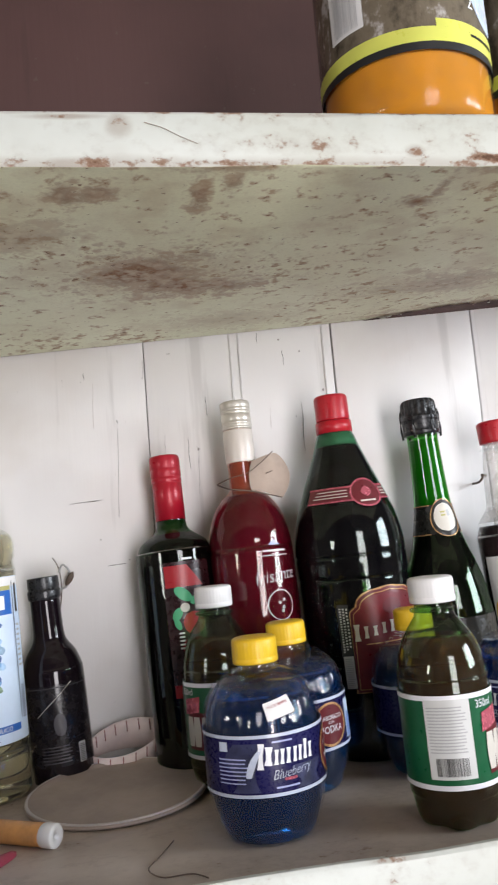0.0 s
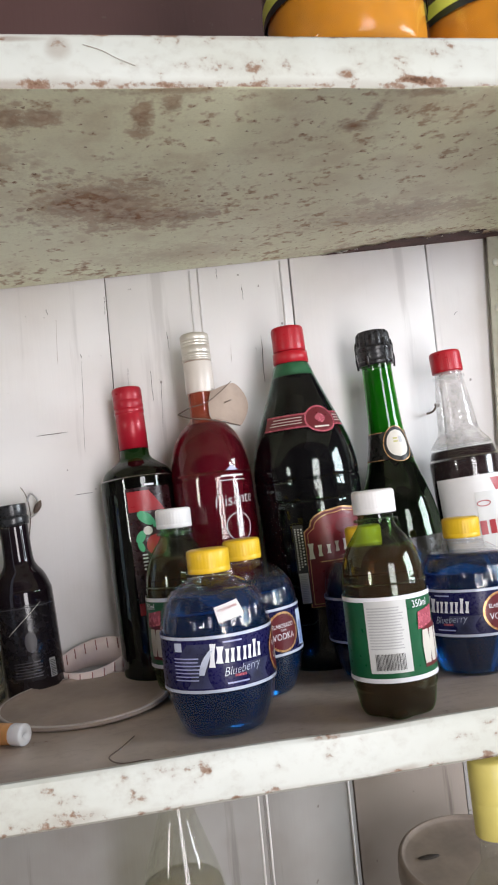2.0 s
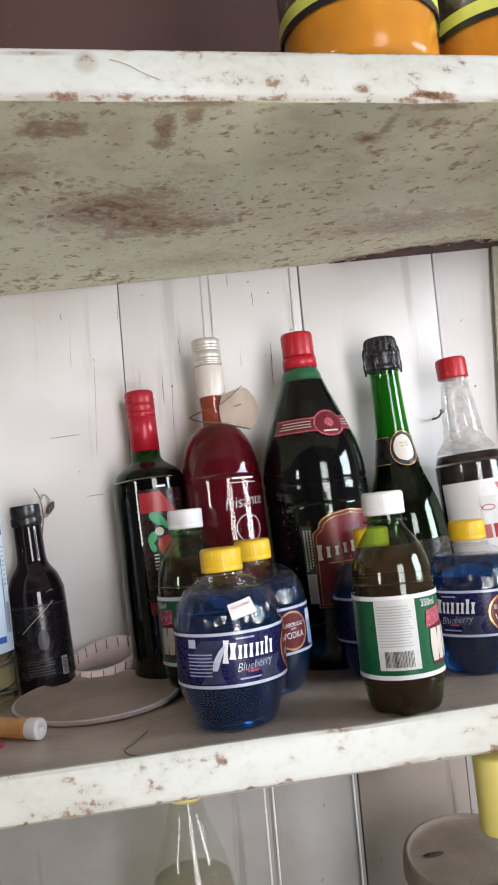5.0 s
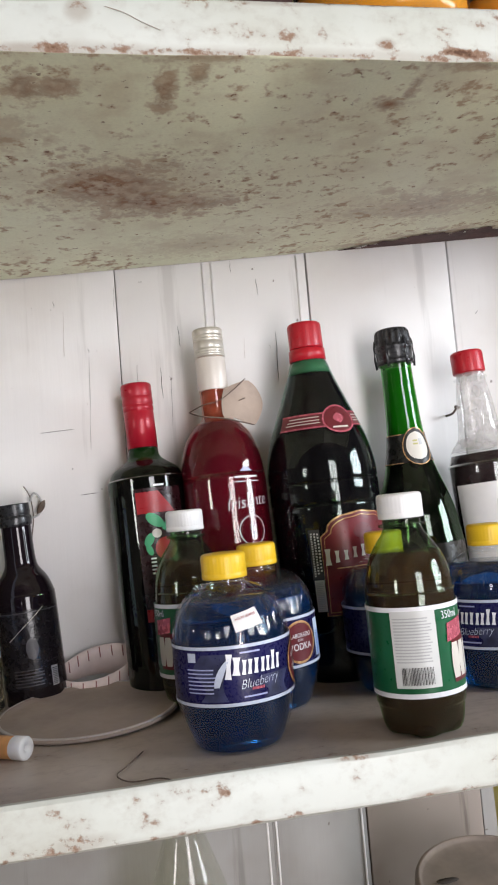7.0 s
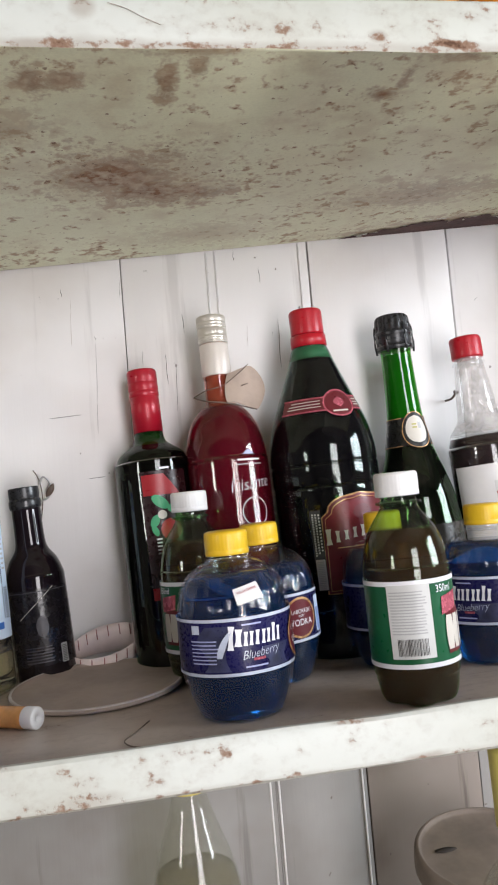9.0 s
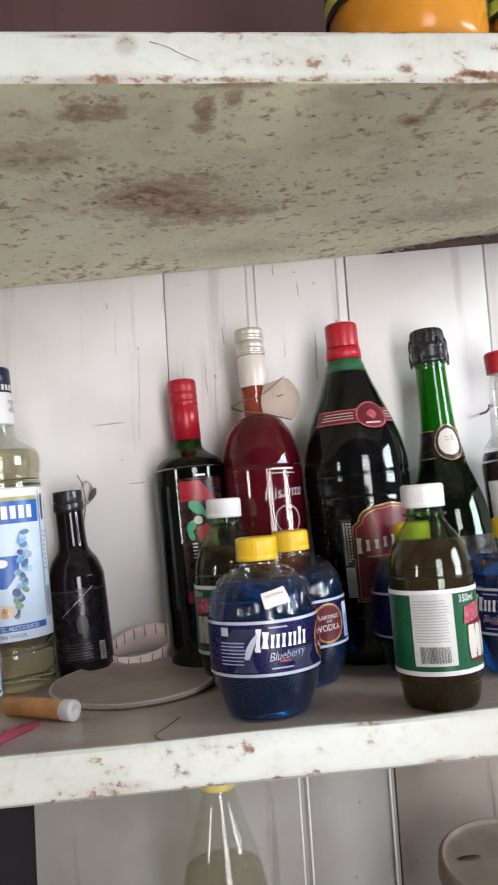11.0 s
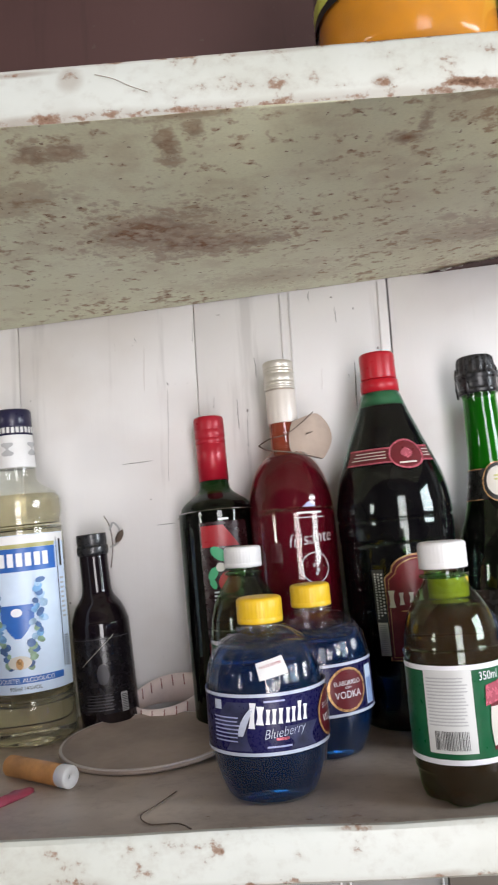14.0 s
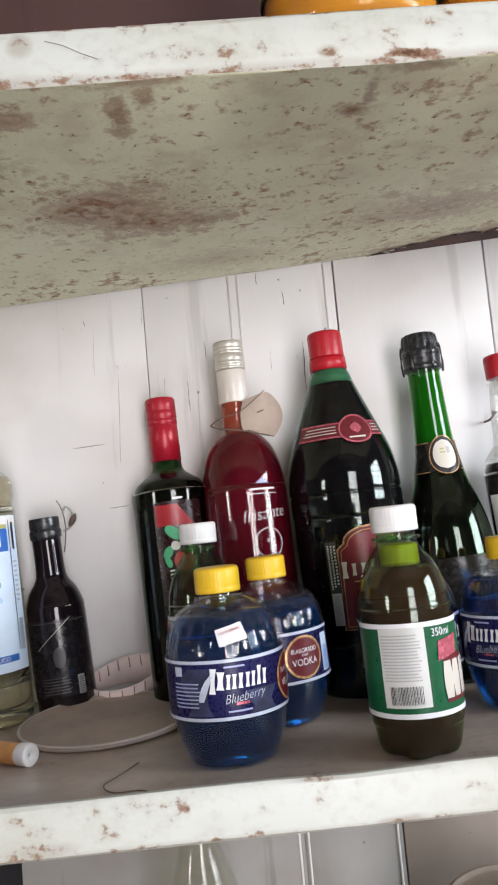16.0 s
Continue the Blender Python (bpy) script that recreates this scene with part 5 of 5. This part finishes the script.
# ---- the upper shelf ----
def juice_bottle(x, y, label, turn=0.0):
    prof = smooth_prof([(0.0420, 0.0), (0.0478, 0.0015), (0.0508, 0.007), (0.0518, 0.018), (0.0518, 0.150), (0.0518, 0.175), (0.0500, 0.200), (0.0430, 0.235), (0.0290, 0.262), (0.0165, 0.275), (0.0140, 0.282), (0.0135, 0.295)], 4)
    b = thing("juice_bottle", pose(x, y, 1.6055, 0, 0, turn), label, "bottle", "two-litre orange drinks")
    part("body", lathe(prof, 56), m_clear, b)
    part("drink", lathe([(0.020, 0.0040), (0.038, 0.0100), (0.0480, 0.0110)] + [q for q in inner(prof, 0.230) if q[1] > 0.0120], 56), m_orange, b, "bright orange drink")
    part("cap", screw_cap(0.0150, 0.295, 0.312), m_white, b)
    s = Skin(prof, 0.0006)
    lab = part("label", s.wrap(-178, 178, 0.0495, 0.1635), m_wraplabel, b, "dark glossy label with lime band")
    part("under_band", s.wrap(-178, 178, 0.0460, 0.0510, 1, 0.0003), m_inkblack, lab)
    part("lime_band", s.wrap(-178, 178, 0.0510, 0.0600, 1, 0.0004), m_limeband, lab)
    part("lime_step", s.wrap(0, 75, 0.0600, 0.0650, 1, 0.0004), m_limeband, lab)
    part("band_print", s.lines(40, 0.0575, 0.0595, 0.026, 1, 0.7, 81, lift=0.0008), m_inkblack, lab)
    part("lettering", s.text(47, 0.0795, "2 LITROS", 0.0130, 0.75, 0, 0, 0.0006), m_print, lab)
    part("blue_flash", s.disc(50, 0.0915, 0.0190, 0.0230, lift=0.0003), m_skyprint, lab)
    part("bar_code_panel", s.patch(-58, 0.0695, 0.1015, 0.024, lift=0.0004), m_paper, lab)
    part("bar_code", s.lines(-58, 0.0715, 0.0995, 0.018, 18, 0.5, 82, True, lift=0.0008), m_greyprint, lab)
    part("leaf_print", s.disc(-40, 0.1215, 0.020, 0.018, lift=0.0003), m_fruitgreen, lab)
    return b


juice_bottle(-0.0430, 0.079, "two-litre bottle of orange drink with dark and lime label")
juice_bottle(0.0660, 0.090, "two-litre bottle of orange drink close beside its twin", 25)


# ---- the compartment below ----
def clear_bottle():
    prof = smooth_prof([(0.036, 0.0), (0.039, 0.003), (0.040, 0.012), (0.040, 0.170), (0.039, 0.190), (0.036, 0.215), (0.030, 0.240), (0.0225, 0.262), (0.0165, 0.280), (0.0140, 0.290), (0.0138, 0.298)], 4)
    b = thing("clear_bottle", stand(-0.1840, 0.285, -0.1875, 0.31, 0.815), "clear glass bottle of clear liquor, pale yellow cap", "bottle")
    part("body", lathe(prof, 48), m_glass, b)
    part("liquor", lathe(inner(prof, 0.228), 48), m_clearliq, b)
    part("cap", screw_cap(0.0150, 0.2930, 0.3090), m_paleyellow, b, "pale yellow cap")


def yellow_cap_bottle():
    prof = smooth_prof([(0.033, 0.0), (0.036, 0.003), (0.037, 0.012), (0.037, 0.190), (0.036, 0.205), (0.032, 0.222), (0.024, 0.236), (0.0165, 0.246), (0.0140, 0.254), (0.0138, 0.320)], 4)
    b = thing("yellow_cap_bottle", stand(0.0475, 0.180, 0.0445, 0.33, 0.815), "clear glass bottle with a tall yellow cap and pale label", "bottle")
    part("body", lathe(prof, 48), m_glass, b)
    part("liquor", lathe(inner(prof, 0.215), 48), m_clearliq, b)
    part("cap", lathe([(0.0152, 0.2710), (0.0156, 0.2715), (0.0158, 0.2960), (0.0156, 0.2966), (0.0158, 0.2972), (0.0160, 0.3260), (0.0150, 0.3280), (0.005, 0.3282)], 48), m_paleyellow, b, "tall yellow cap")
    s = Skin(prof, 0.0006)
    part("label", s.wrap(-90, 90, 0.060, 0.192), m_medal, b, "pale paper label")


def tub():
    b = thing("plastic_tub", pose(0.0600, 0.292, 0.818, 8, 0, 0), "cloudy plastic tub with dusty lid and red contents", "tub")
    part("wall", lathe(smooth_prof([(0.050, 0.0), (0.053, 0.003), (0.056, 0.10), (0.060, 0.190), (0.0605, 0.205)], 3), 56), m_tub, b)
    part("contents", lathe([(0.048, 0.002), (0.055, 0.12), (0.057, 0.170)], 40), m_redstuff, b)
    part("lid", lathe(smooth_prof([(0.0620, 0.196), (0.0645, 0.198), (0.0645, 0.212), (0.0630, 0.2160), (0.0600, 0.2165), (0.0575, 0.2130), (0.0300, 0.2125), (0.0010, 0.2125)], 3), 64), m_dustlid, b, "dusty snap lid")
    part("chip", lathe([(0.004, 0), (0.005, 0.0006), (0.001, 0.0008)], 10), m_seam, b).matrix_local = pose(-0.036, 0.012, 0.2132) @ Matrix.Diagonal((2.0, 0.7, 1, 1))


clear_bottle()
yellow_cap_bottle()
tub()
